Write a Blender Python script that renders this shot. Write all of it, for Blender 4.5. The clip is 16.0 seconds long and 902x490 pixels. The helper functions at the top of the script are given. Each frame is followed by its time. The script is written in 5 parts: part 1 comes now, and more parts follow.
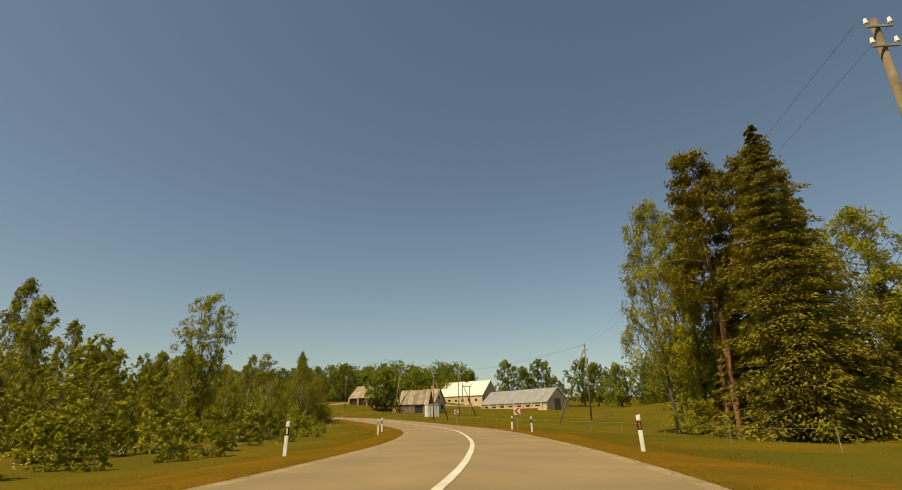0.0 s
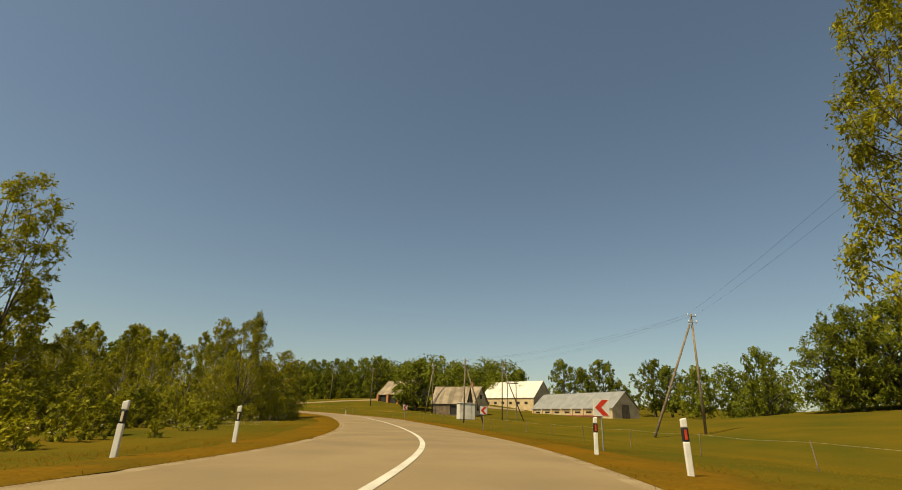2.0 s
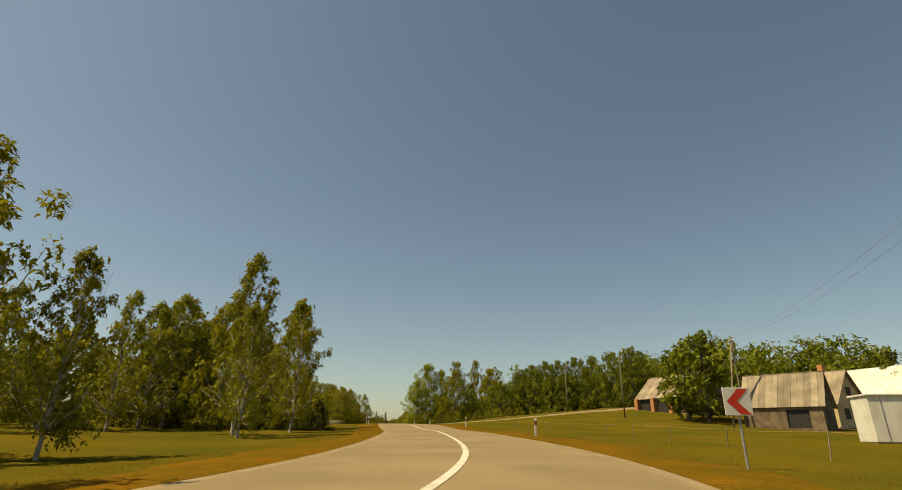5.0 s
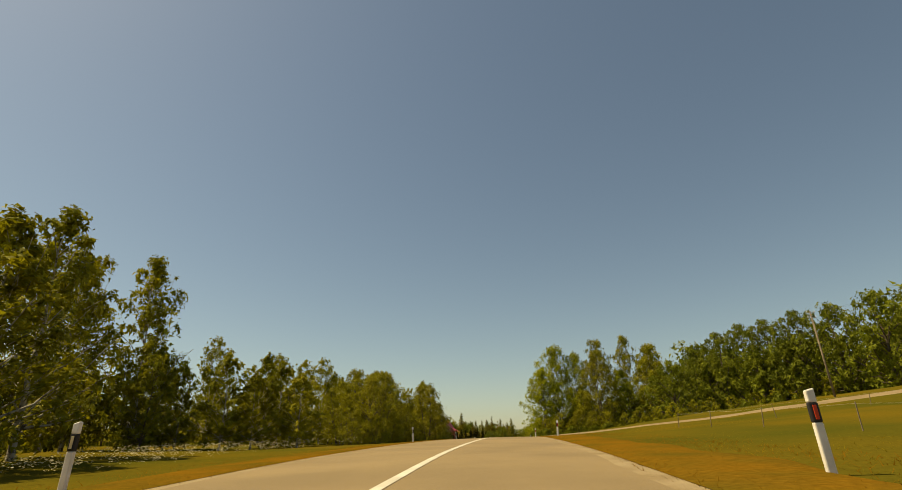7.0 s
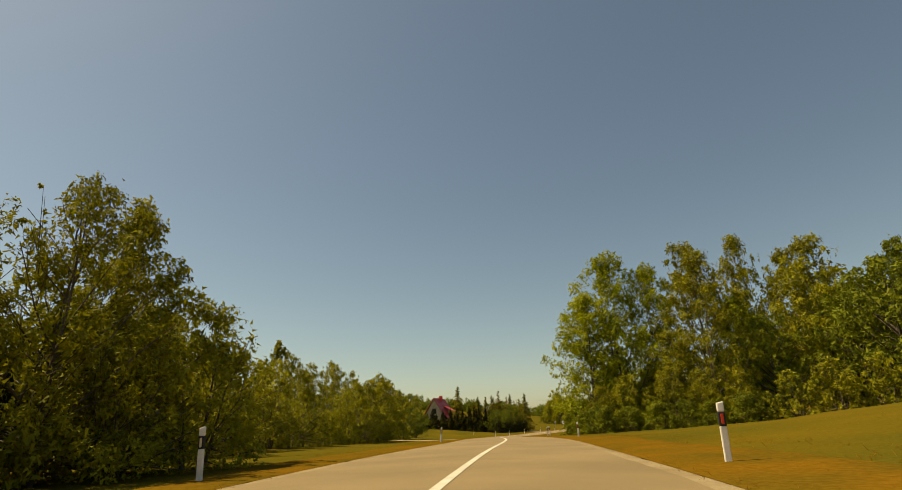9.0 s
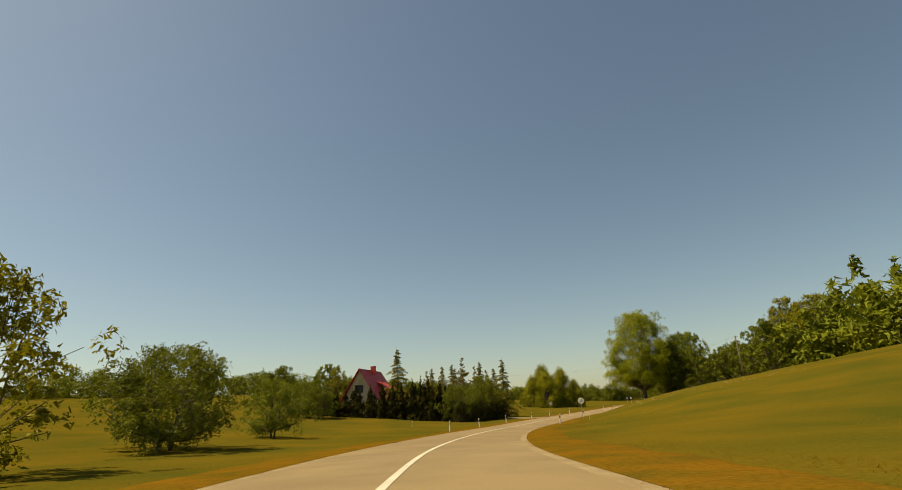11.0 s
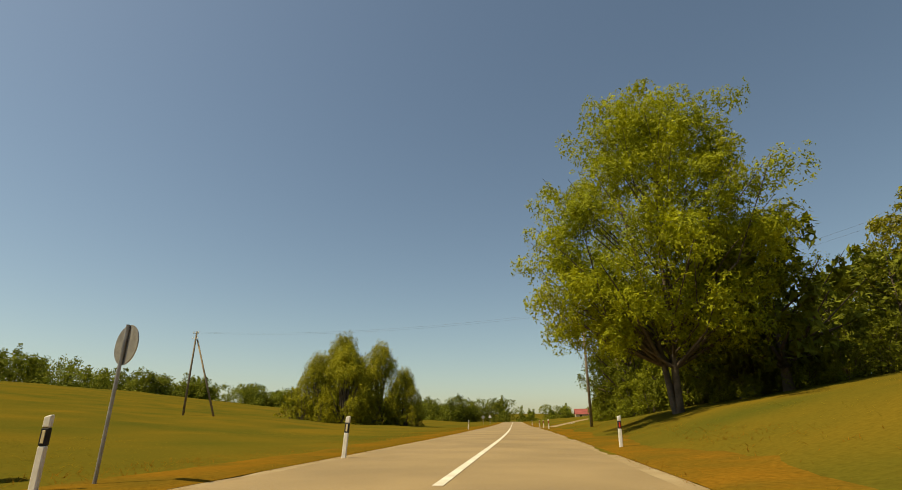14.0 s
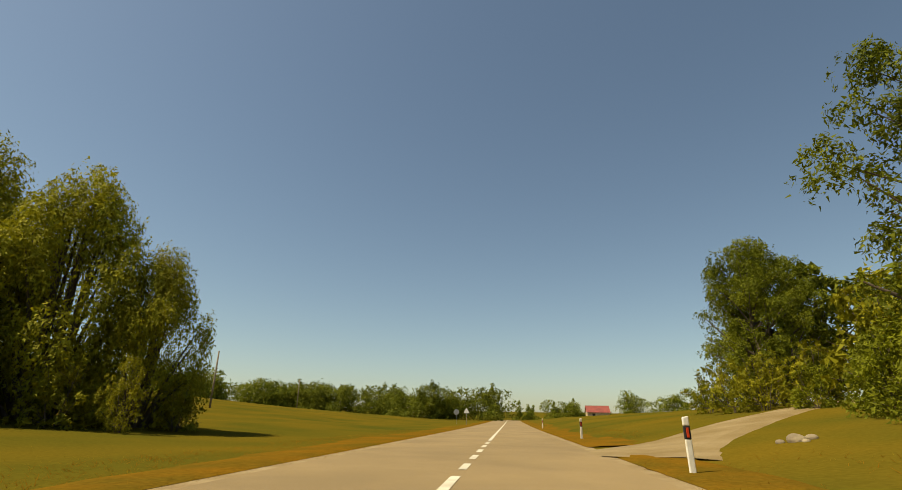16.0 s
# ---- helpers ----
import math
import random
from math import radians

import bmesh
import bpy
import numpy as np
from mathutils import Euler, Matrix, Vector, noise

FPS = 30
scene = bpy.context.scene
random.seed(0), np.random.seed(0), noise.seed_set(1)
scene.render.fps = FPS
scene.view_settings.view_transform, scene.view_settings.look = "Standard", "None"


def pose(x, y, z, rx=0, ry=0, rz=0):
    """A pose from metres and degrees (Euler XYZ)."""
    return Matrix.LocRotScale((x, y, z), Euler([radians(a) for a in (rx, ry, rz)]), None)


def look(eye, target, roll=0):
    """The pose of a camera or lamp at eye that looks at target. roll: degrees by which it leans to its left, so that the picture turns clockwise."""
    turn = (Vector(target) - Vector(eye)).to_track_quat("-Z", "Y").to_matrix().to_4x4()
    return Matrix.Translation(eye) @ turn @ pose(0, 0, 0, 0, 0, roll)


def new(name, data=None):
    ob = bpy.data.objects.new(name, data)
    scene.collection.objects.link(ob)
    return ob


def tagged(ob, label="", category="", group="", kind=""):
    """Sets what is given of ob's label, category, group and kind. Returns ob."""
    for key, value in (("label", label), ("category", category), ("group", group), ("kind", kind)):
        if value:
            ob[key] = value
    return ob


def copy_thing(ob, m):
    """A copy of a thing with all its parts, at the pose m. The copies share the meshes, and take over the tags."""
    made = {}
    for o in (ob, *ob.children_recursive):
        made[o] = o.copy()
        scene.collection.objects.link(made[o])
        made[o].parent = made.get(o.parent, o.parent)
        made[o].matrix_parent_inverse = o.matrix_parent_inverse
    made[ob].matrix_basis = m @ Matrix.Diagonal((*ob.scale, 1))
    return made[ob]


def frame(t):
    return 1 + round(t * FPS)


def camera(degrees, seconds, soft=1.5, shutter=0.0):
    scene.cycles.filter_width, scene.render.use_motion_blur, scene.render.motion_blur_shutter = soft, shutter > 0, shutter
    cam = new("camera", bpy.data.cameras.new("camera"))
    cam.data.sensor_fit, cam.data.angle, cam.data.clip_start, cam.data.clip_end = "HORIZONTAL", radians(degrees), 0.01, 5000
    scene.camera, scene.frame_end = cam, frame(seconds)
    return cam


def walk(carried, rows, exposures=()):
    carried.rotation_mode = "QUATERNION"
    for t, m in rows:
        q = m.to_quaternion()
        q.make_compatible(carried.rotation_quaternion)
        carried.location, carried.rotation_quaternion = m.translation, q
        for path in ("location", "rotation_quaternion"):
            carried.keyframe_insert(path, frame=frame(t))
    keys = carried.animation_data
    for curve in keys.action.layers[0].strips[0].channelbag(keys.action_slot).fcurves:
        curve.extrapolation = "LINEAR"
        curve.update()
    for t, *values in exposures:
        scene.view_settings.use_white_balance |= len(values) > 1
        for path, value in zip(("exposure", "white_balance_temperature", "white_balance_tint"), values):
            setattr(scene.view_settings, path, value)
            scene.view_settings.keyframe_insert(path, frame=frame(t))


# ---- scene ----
cam = camera(83.5, 16.0, soft=0.8)
PATH = [
    (0, (9.485, -95.941, 0.008), (9.857, -94.089, 0.665), -0.79),
    (0.5, (11.332, -90.270, 0.015), (11.682, -88.418, 0.682), 0.51),
    (1, (13.244, -84.109, 0.011), (13.571, -82.253, 0.681), 0.97),
    (1.5, (15.238, -77.151, 0.010), (15.501, -75.284, 0.675), 1.90),
    (2, (16.990, -69.492, -0.040), (17.150, -67.614, 0.629), 1.97),
    (2.5, (18.155, -61.878, 0.027), (18.202, -59.998, 0.707), 1.01),
    (3, (18.936, -53.431, 0.183), (18.844, -51.555, 0.870), 0.07),
    (3.5, (18.931, -44.676, 0.322), (18.691, -42.814, 1.013), -0.15),
    (4, (18.472, -36.131, 0.502), (18.085, -34.300, 1.208), -0.83),
    (4.2, (18.079, -32.713, 0.586), (17.629, -30.892, 1.282), -0.10),
    (4.9, (16.563, -19.204, 0.935), (15.874, -17.462, 1.637), 0.59),
    (5.6, (12.770, -3.473, 1.391), (11.847, -1.847, 2.100), 1.38),
    (6.3, (5.270, 13.172, 1.858), (4.215, 14.711, 2.579), 0.47),
    (6.5, (2.578, 17.919, 1.970), (1.502, 19.439, 2.698), -0.10),
    (7, (-4.560, 29.841, 2.298), (-5.669, 31.333, 3.034), -1.89),
    (7.5, (-11.737, 41.848, 2.891), (-12.871, 43.326, 3.618), -2.44),
    (8, (-19.444, 54.227, 3.317), (-20.600, 55.701, 4.016), -1.81),
    (8.5, (-27.198, 66.901, 3.610), (-28.360, 68.379, 4.291), -1.59),
    (9, (-35.020, 79.673, 3.723), (-36.178, 81.161, 4.390), -2.17),
    (9.5, (-42.817, 92.544, 3.711), (-43.963, 94.048, 4.361), -2.45),
    (10, (-50.777, 105.466, 3.532), (-51.907, 106.993, 4.157), -2.88),
    (10.2, (-53.842, 110.756, 3.460), (-54.963, 112.284, 4.098), -3.05),
    (10.9, (-66.776, 129.835, 3.006), (-67.858, 131.398, 3.628), -3.16),
    (11.6, (-80.571, 150.114, 2.377), (-81.578, 151.730, 2.987), -2.47),
    (12.3, (-90.795, 170.791, 1.915), (-91.674, 172.475, 2.540), -1.23),
    (12.5, (-92.996, 176.618, 1.817), (-93.832, 178.322, 2.447), -0.75),
    (13, (-97.756, 191.400, 1.651), (-98.470, 193.148, 2.311), 0.18),
    (13.5, (-101.333, 205.907, 1.723), (-101.953, 207.683, 2.403), 0.62),
    (14, (-104.447, 220.794, 1.739), (-104.999, 222.596, 2.408), -0.02),
    (14.5, (-106.940, 235.459, 1.792), (-107.475, 237.265, 2.464), 0.52),
    (15, (-109.463, 250.351, 1.918), (-110.007, 252.154, 2.590), 1.08),
    (15.5, (-112.074, 265.503, 2.045), (-112.621, 267.310, 2.705), 1.10),
    (16, (-114.888, 280.465, 2.132), (-115.440, 282.271, 2.791), 1.14),
]
walk(cam, [(t, look(eye, target, roll)) for t, eye, target, roll in PATH], [(0, 0.13, 7900, 2), (2, 0.15, 7900, 2), (4, 0.17, 8400, 2), (6.3, 0.23, 8300, 2), (7.5, 0.21, 8900, 2), (9, 0.21, 8800, 2), (10.2, 0.23, 8200, 2), (12.5, 0.21, 8400, 2), (13.5, 0.29, 7900, 2), (16, 0.31, 7600, 2)])
scene.view_settings.exposure = 0.0

# ---- light: clear afternoon, sun on the left of the road ----
SUN_TO = Vector((-0.85, -0.53, 1.55)).normalized()
world = bpy.data.worlds.new("world")
scene.world = world
world.use_nodes = True
wn = world.node_tree.nodes
sky = wn.new("ShaderNodeTexSky")
sky.sky_type, sky.sun_disc = "NISHITA", False
sky.sun_elevation = math.asin(SUN_TO.z)
sky.sun_rotation = math.atan2(SUN_TO.x, SUN_TO.y)
sky.air_density, sky.dust_density, sky.ozone_density = 1.0, 0.9, 1.4
wn["Background"].inputs["Strength"].default_value = 0.091
world.node_tree.links.new(sky.outputs[0], wn["Background"].inputs[0])
sun = bpy.data.lights.new("sun", "SUN")
sun.energy, sun.angle, sun.color = 5.0, radians(0.55), (1.0, 0.87, 0.64)
sun_ob = new("sun", sun)
sun_ob.matrix_world = look(SUN_TO * 300, (0, 0, 0))


# ---- materials ----
def mat(name, base, second=None, scale=3.0, rough=0.85, bump=0.0, bump_scale=40.0, metal=0.0, per_object=0.0, spread=(0.35, 0.65),
        fine=0.0, translucent=0.0, per_island=0.0, gloss=0.3):
    """Principled material: two colours mixed by noise at one scale, fine speckle at another, bump, and variation by object or island."""
    m = bpy.data.materials.new(name)
    m.use_nodes = True
    t = m.node_tree
    n, l = t.nodes, t.links
    p = n["Principled BSDF"]
    p.inputs["Roughness"].default_value, p.inputs["Metallic"].default_value = rough, metal
    p.inputs["Specular IOR Level"].default_value = gloss
    geo = n.new("ShaderNodeNewGeometry")
    pos = geo.outputs["Position"]
    colour = None
    if second is not None:
        no = n.new("ShaderNodeTexNoise")
        no.inputs["Scale"].default_value, no.inputs["Detail"].default_value = scale, 6
        l.new(pos, no.inputs["Vector"])
        ramp = n.new("ShaderNodeMapRange")
        ramp.inputs["From Min"].default_value, ramp.inputs["From Max"].default_value = spread
        l.new(no.outputs["Fac"], ramp.inputs["Value"])
        mix = n.new("ShaderNodeMix")
        mix.data_type = "RGBA"
        mix.inputs["A"].default_value, mix.inputs["B"].default_value = (*base, 1), (*second, 1)
        l.new(ramp.outputs["Result"], mix.inputs["Factor"])
        colour = mix.outputs["Result"]
    else:
        rgb = n.new("ShaderNodeRGB")
        rgb.outputs[0].default_value = (*base, 1)
        colour = rgb.outputs[0]

    def vary(colour, source, amount):
        hsv = n.new("ShaderNodeHueSaturation")
        r = n.new("ShaderNodeMapRange")
        r.inputs["To Min"].default_value, r.inputs["To Max"].default_value = 1 - amount, 1 + amount
        l.new(source, r.inputs["Value"])
        l.new(r.outputs["Result"], hsv.inputs["Value"])
        l.new(colour, hsv.inputs["Color"])
        return hsv.outputs["Color"]

    if fine:
        f = n.new("ShaderNodeTexNoise")
        f.inputs["Scale"].default_value, f.inputs["Detail"].default_value = bump_scale, 4
        l.new(pos, f.inputs["Vector"])
        colour = vary(colour, f.outputs["Fac"], fine)
    if per_object:
        info = n.new("ShaderNodeObjectInfo")
        colour = vary(colour, info.outputs["Random"], per_object)
    if per_island:
        colour = vary(colour, geo.outputs["Random Per Island"], per_island)
    l.new(colour, p.inputs["Base Color"])
    if bump:
        b = n.new("ShaderNodeBump")
        b.inputs["Strength"].default_value, b.inputs["Distance"].default_value = bump, 0.05
        f = n.new("ShaderNodeTexNoise")
        f.inputs["Scale"].default_value, f.inputs["Detail"].default_value = bump_scale, 5
        l.new(pos, f.inputs["Vector"])
        l.new(f.outputs["Fac"], b.inputs["Height"])
        l.new(b.outputs["Normal"], p.inputs["Normal"])
    if translucent:
        tr = n.new("ShaderNodeBsdfTranslucent")
        l.new(colour, tr.inputs["Color"])
        mx = n.new("ShaderNodeMixShader")
        mx.inputs["Fac"].default_value = translucent
        l.new(p.outputs[0], mx.inputs[1])
        l.new(tr.outputs[0], mx.inputs[2])
        l.new(mx.outputs[0], n["Material Output"].inputs["Surface"])
    return m


GRASS = mat("meadow_grass", (0.132, 0.090, 0.011), (0.070, 0.069, 0.010), 0.13, 0.95, 0.35, 9.0, fine=0.3, gloss=0.0, spread=(0.3, 0.7))
VERGE = mat("dry_verge_ground", (0.168, 0.086, 0.010), (0.105, 0.072, 0.010), 0.55, 0.95, 0.5, 9.0, fine=0.4, gloss=0.0, spread=(0.36, 0.68))
DRY = mat("dry_verge_grass", (0.235, 0.108, 0.010), (0.165, 0.096, 0.010), 0.5, 0.95, fine=0.25, per_island=0.25, translucent=0.4, gloss=0.0)
BLADE = mat("green_grass_blades", (0.24, 0.165, 0.016), (0.16, 0.14, 0.016), 0.25, 0.9, per_island=0.2, translucent=0.5, gloss=0.0)
ASPHALT = mat("worn_asphalt", (0.275, 0.196, 0.098), (0.215, 0.154, 0.078), 0.35, 0.85, 0.3, 45.0, fine=0.25)
GRAVEL = mat("sandy_gravel", (0.33, 0.25, 0.14), (0.24, 0.17, 0.085), 1.2, 0.95, 0.5, 30.0, fine=0.3)
PAINT = mat("road_paint", (0.66, 0.62, 0.52), (0.50, 0.46, 0.37), 2.0, 0.7, fine=0.15)
BARK = mat("grey_bark", (0.13, 0.10, 0.07), (0.07, 0.055, 0.04), 3.0, 0.95, 0.6, 14.0)
PINE_BARK = mat("orange_pine_bark", (0.30, 0.13, 0.05), (0.16, 0.08, 0.04), 2.0, 0.95, 0.6, 14.0)
BIRCH_BARK = mat("pale_birch_bark", (0.42, 0.38, 0.32), (0.12, 0.10, 0.08), 4.0, 0.9, 0.3, 14.0, spread=(0.5, 0.6))
LEAF_OAK = mat("broad_leaves", (0.19, 0.205, 0.016), (0.12, 0.14, 0.012), 0.35, 0.75, per_object=0.18, per_island=0.3, translucent=0.3, gloss=0.15)
LEAF_ASH = mat("fresh_leaves", (0.33, 0.335, 0.015), (0.20, 0.225, 0.012), 0.3, 0.7, per_object=0.12, per_island=0.25, translucent=0.34, gloss=0.15)
LEAF_BIRCH = mat("birch_leaves", (0.31, 0.28, 0.018), (0.205, 0.198, 0.014), 0.4, 0.7, per_object=0.15, per_island=0.3, translucent=0.3, gloss=0.15)
LEAF_MAPLE = mat("maple_leaves", (0.175, 0.19, 0.012), (0.10, 0.118, 0.009), 0.3, 0.7, per_object=0.1, per_island=0.25, translucent=0.34, gloss=0.15)
LEAF_WILLOW = mat("willow_leaves", (0.31, 0.285, 0.018), (0.205, 0.202, 0.014), 0.3, 0.75, per_object=0.15, per_island=0.3, translucent=0.3, gloss=0.15)
LEAF_HAZEL = mat("hazel_leaves", (0.20, 0.215, 0.012), (0.12, 0.135, 0.01), 0.3, 0.7, per_object=0.1, per_island=0.25, translucent=0.34, gloss=0.15)
LEAF_SALLOW = mat("sallow_leaves", (0.32, 0.30, 0.018), (0.22, 0.215, 0.014), 0.3, 0.75, per_object=0.1, per_island=0.3, translucent=0.25, gloss=0.15)
NEEDLE = mat("spruce_needles", (0.185, 0.17, 0.014), (0.265, 0.21, 0.015), 0.5, 0.8, per_object=0.15, per_island=0.3, translucent=0.3, gloss=0.15)
NEEDLE_PINE = mat("pine_needles", (0.165, 0.145, 0.011), (0.22, 0.16, 0.012), 0.5, 0.8, per_object=0.1, per_island=0.3, translucent=0.3, gloss=0.15)
# leaf colour darkened to carry the shade below tree crowns
SHADE_LEAF = mat("shade_dark_leaves", (0.060, 0.058, 0.011), (0.038, 0.038, 0.009), 0.6, 0.9, per_object=0.15, per_island=0.35, translucent=0.15, gloss=0.05)
THUJA = mat("dark_hedge_needles", (0.030, 0.030, 0.007), (0.050, 0.045, 0.009), 0.6, 0.9, per_object=0.15, per_island=0.3, gloss=0.03)
WHITE = mat("white_plastic", (0.80, 0.78, 0.72), (0.68, 0.65, 0.58), 6.0, 0.45, fine=0.06)
BLACK = mat("black_plastic", (0.02, 0.02, 0.022), None, rough=0.5)
RED = mat("red_reflector", (0.62, 0.06, 0.02), (0.5, 0.05, 0.02), 8.0, 0.35)
AMBER = mat("pale_reflector", (0.70, 0.62, 0.40), (0.6, 0.5, 0.3), 8.0, 0.35)
SIGN_WHITE = mat("sign_white_sheet", (0.78, 0.76, 0.70), (0.70, 0.68, 0.62), 5.0, 0.5)
SIGN_RED = mat("sign_red_sheet", (0.66, 0.05, 0.025), (0.55, 0.04, 0.02), 5.0, 0.5)
SIGN_GREY = mat("sign_grey_print", (0.22, 0.22, 0.22), None, rough=0.6)
STEEL = mat("galvanised_steel", (0.42, 0.41, 0.39), (0.30, 0.29, 0.28), 8.0, 0.5, metal=0.6)
WOOD_POLE = mat("weathered_pole_wood", (0.26, 0.20, 0.13), (0.15, 0.115, 0.075), 2.5, 0.9, 0.4, 25.0, per_object=0.15)
PLANK = mat("weathered_planks", (0.22, 0.16, 0.10), (0.12, 0.085, 0.055), 1.5, 0.9, 0.4, 20.0, per_object=0.2)
SHINGLE = mat("mossy_grey_roof", (0.34, 0.27, 0.19), (0.20, 0.16, 0.11), 0.6, 0.9, 0.4, 10.0, per_object=0.2, fine=0.2)
ROOF_WHITE = mat("pale_roof_sheet", (0.72, 0.68, 0.60), (0.58, 0.53, 0.45), 0.5, 0.6, fine=0.1, per_object=0.06)
ROOF_GREY = mat("grey_roof_sheet", (0.27, 0.27, 0.26), (0.21, 0.21, 0.20), 0.5, 0.6, fine=0.1, per_object=0.06)
ROOF_RED = mat("red_roof_sheet", (0.58, 0.045, 0.035), (0.46, 0.036, 0.028), 0.8, 0.5, fine=0.1, per_object=0.06)
ROOF_FADED = mat("faded_red_roof", (0.30, 0.075, 0.06), (0.22, 0.06, 0.05), 0.8, 0.6, fine=0.1, per_object=0.06)
PLASTER = mat("yellowed_plaster", (0.60, 0.47, 0.28), (0.46, 0.34, 0.19), 0.7, 0.9, 0.2, 12.0, fine=0.12)
BRICK = mat("orange_brick", (0.46, 0.20, 0.08), (0.34, 0.15, 0.06), 1.5, 0.9, 0.3, 20.0)
# near-black sheet colour that stands for the unlit inside of buildings
DARK = mat("interior_shade_sheet", (0.025, 0.022, 0.018), (0.04, 0.035, 0.03), 2.0, 0.6)
METAL_WHITE = mat("cream_painted_metal", (0.70, 0.67, 0.60), (0.58, 0.54, 0.46), 1.2, 0.6, fine=0.06)
GLAZE = mat("white_porcelain", (0.75, 0.73, 0.68), None, rough=0.25)
FLOWER = mat("white_umbels", (0.55, 0.50, 0.34), (0.42, 0.38, 0.24), 2.0, 0.9, translucent=0.3)
WIRE = mat("wire_metal", (0.10, 0.10, 0.10), None, rough=0.6, metal=0.5)
RUST = mat("rust_brown_paint", (0.26, 0.08, 0.05), (0.18, 0.06, 0.04), 1.0, 0.8)
STONE = mat("rough_stone", (0.33, 0.27, 0.18), (0.2, 0.16, 0.11), 3.0, 0.9, 0.5, 12.0)


# ---- building helpers ----
def mesh_from(name, verts, faces, material=None, smooth=False):
    me = bpy.data.meshes.new(name)
    me.from_pydata([tuple(v) for v in verts], [], [tuple(f) for f in faces])
    me.update()
    if material:
        me.materials.append(material)
    if smooth:
        me.shade_smooth()
    return me


def quads(name, corners, material):
    """A mesh of loose four-cornered faces from an array n x 4 x 3."""
    n = len(corners)
    me = bpy.data.meshes.new(name)
    me.vertices.add(4 * n)
    me.vertices.foreach_set("co", np.ascontiguousarray(corners, np.float32).ravel())
    me.loops.add(4 * n)
    me.loops.foreach_set("vertex_index", np.arange(4 * n, dtype=np.int32))
    me.polygons.add(n)
    me.polygons.foreach_set("loop_start", np.arange(0, 4 * n, 4, dtype=np.int32))
    me.materials.append(material)
    me.update(calc_edges=True)
    me.validate()
    return me


def tris(name, corners, material):
    """A mesh of loose triangles from an array n x 3 x 3."""
    n = len(corners)
    me = bpy.data.meshes.new(name)
    me.vertices.add(3 * n)
    me.vertices.foreach_set("co", np.ascontiguousarray(corners, np.float32).ravel())
    me.loops.add(3 * n)
    me.loops.foreach_set("vertex_index", np.arange(3 * n, dtype=np.int32))
    me.polygons.add(n)
    me.polygons.foreach_set("loop_start", np.arange(0, 3 * n, 3, dtype=np.int32))
    me.materials.append(material)
    me.update(calc_edges=True)
    me.validate()
    return me


def part(name, bm, material, parent, label="", smooth=False):
    """Links a bmesh or mesh as one object under a thing or part."""
    if isinstance(bm, bpy.types.Mesh):
        me = bm
    else:
        me = bpy.data.meshes.new(name)
        bm.to_mesh(me)
        bm.free()
        me.materials.append(material)
        if smooth:
            me.shade_smooth()
    ob = new(name, me)
    ob.parent = parent
    if label:
        ob["label"] = label
    return ob


def empty(name, m, label, category, group="", kind=""):
    ob = new(name)
    ob.empty_display_size = 0.3
    ob.matrix_world = m
    return tagged(ob, label, category, group, kind)


def box(bm, size, m=None, bevel=0.0):
    made = bmesh.ops.create_cube(bm, size=1.0, matrix=(m or Matrix()) @ Matrix.Diagonal((*size, 1)))
    if bevel:
        edges = list({e for v in made["verts"] for e in v.link_edges})
        bmesh.ops.bevel(bm, geom=edges, offset=bevel, segments=2, affect="EDGES", profile=0.5)


def rod(bm, a, b, ra, rb, seg=8):
    a, b = Vector(a), Vector(b)
    d = b - a
    m = Matrix.Translation((a + b) / 2) @ d.to_track_quat("Z", "Y").to_matrix().to_4x4()
    bmesh.ops.create_cone(bm, cap_ends=True, segments=seg, radius1=ra, radius2=rb, depth=d.length, matrix=m)


def polyrod(verts, faces, pts, radii, seg=6):
    """Adds a bent tapered limb along pts to lists of verts and faces."""
    base = len(verts)
    for i, p in enumerate(pts):
        p = Vector(p)
        d = Vector(pts[min(i + 1, len(pts) - 1)]) - Vector(pts[max(i - 1, 0)])
        q = d.to_track_quat("Z", "Y")
        for k in range(seg):
            a = 2 * math.pi * k / seg
            verts.append(p + q @ Vector((math.cos(a) * radii[i], math.sin(a) * radii[i], 0)))
    for i in range(len(pts) - 1):
        for k in range(seg):
            a, b = base + i * seg + k, base + i * seg + (k + 1) % seg
            faces.append((a, b, b + seg, a + seg))


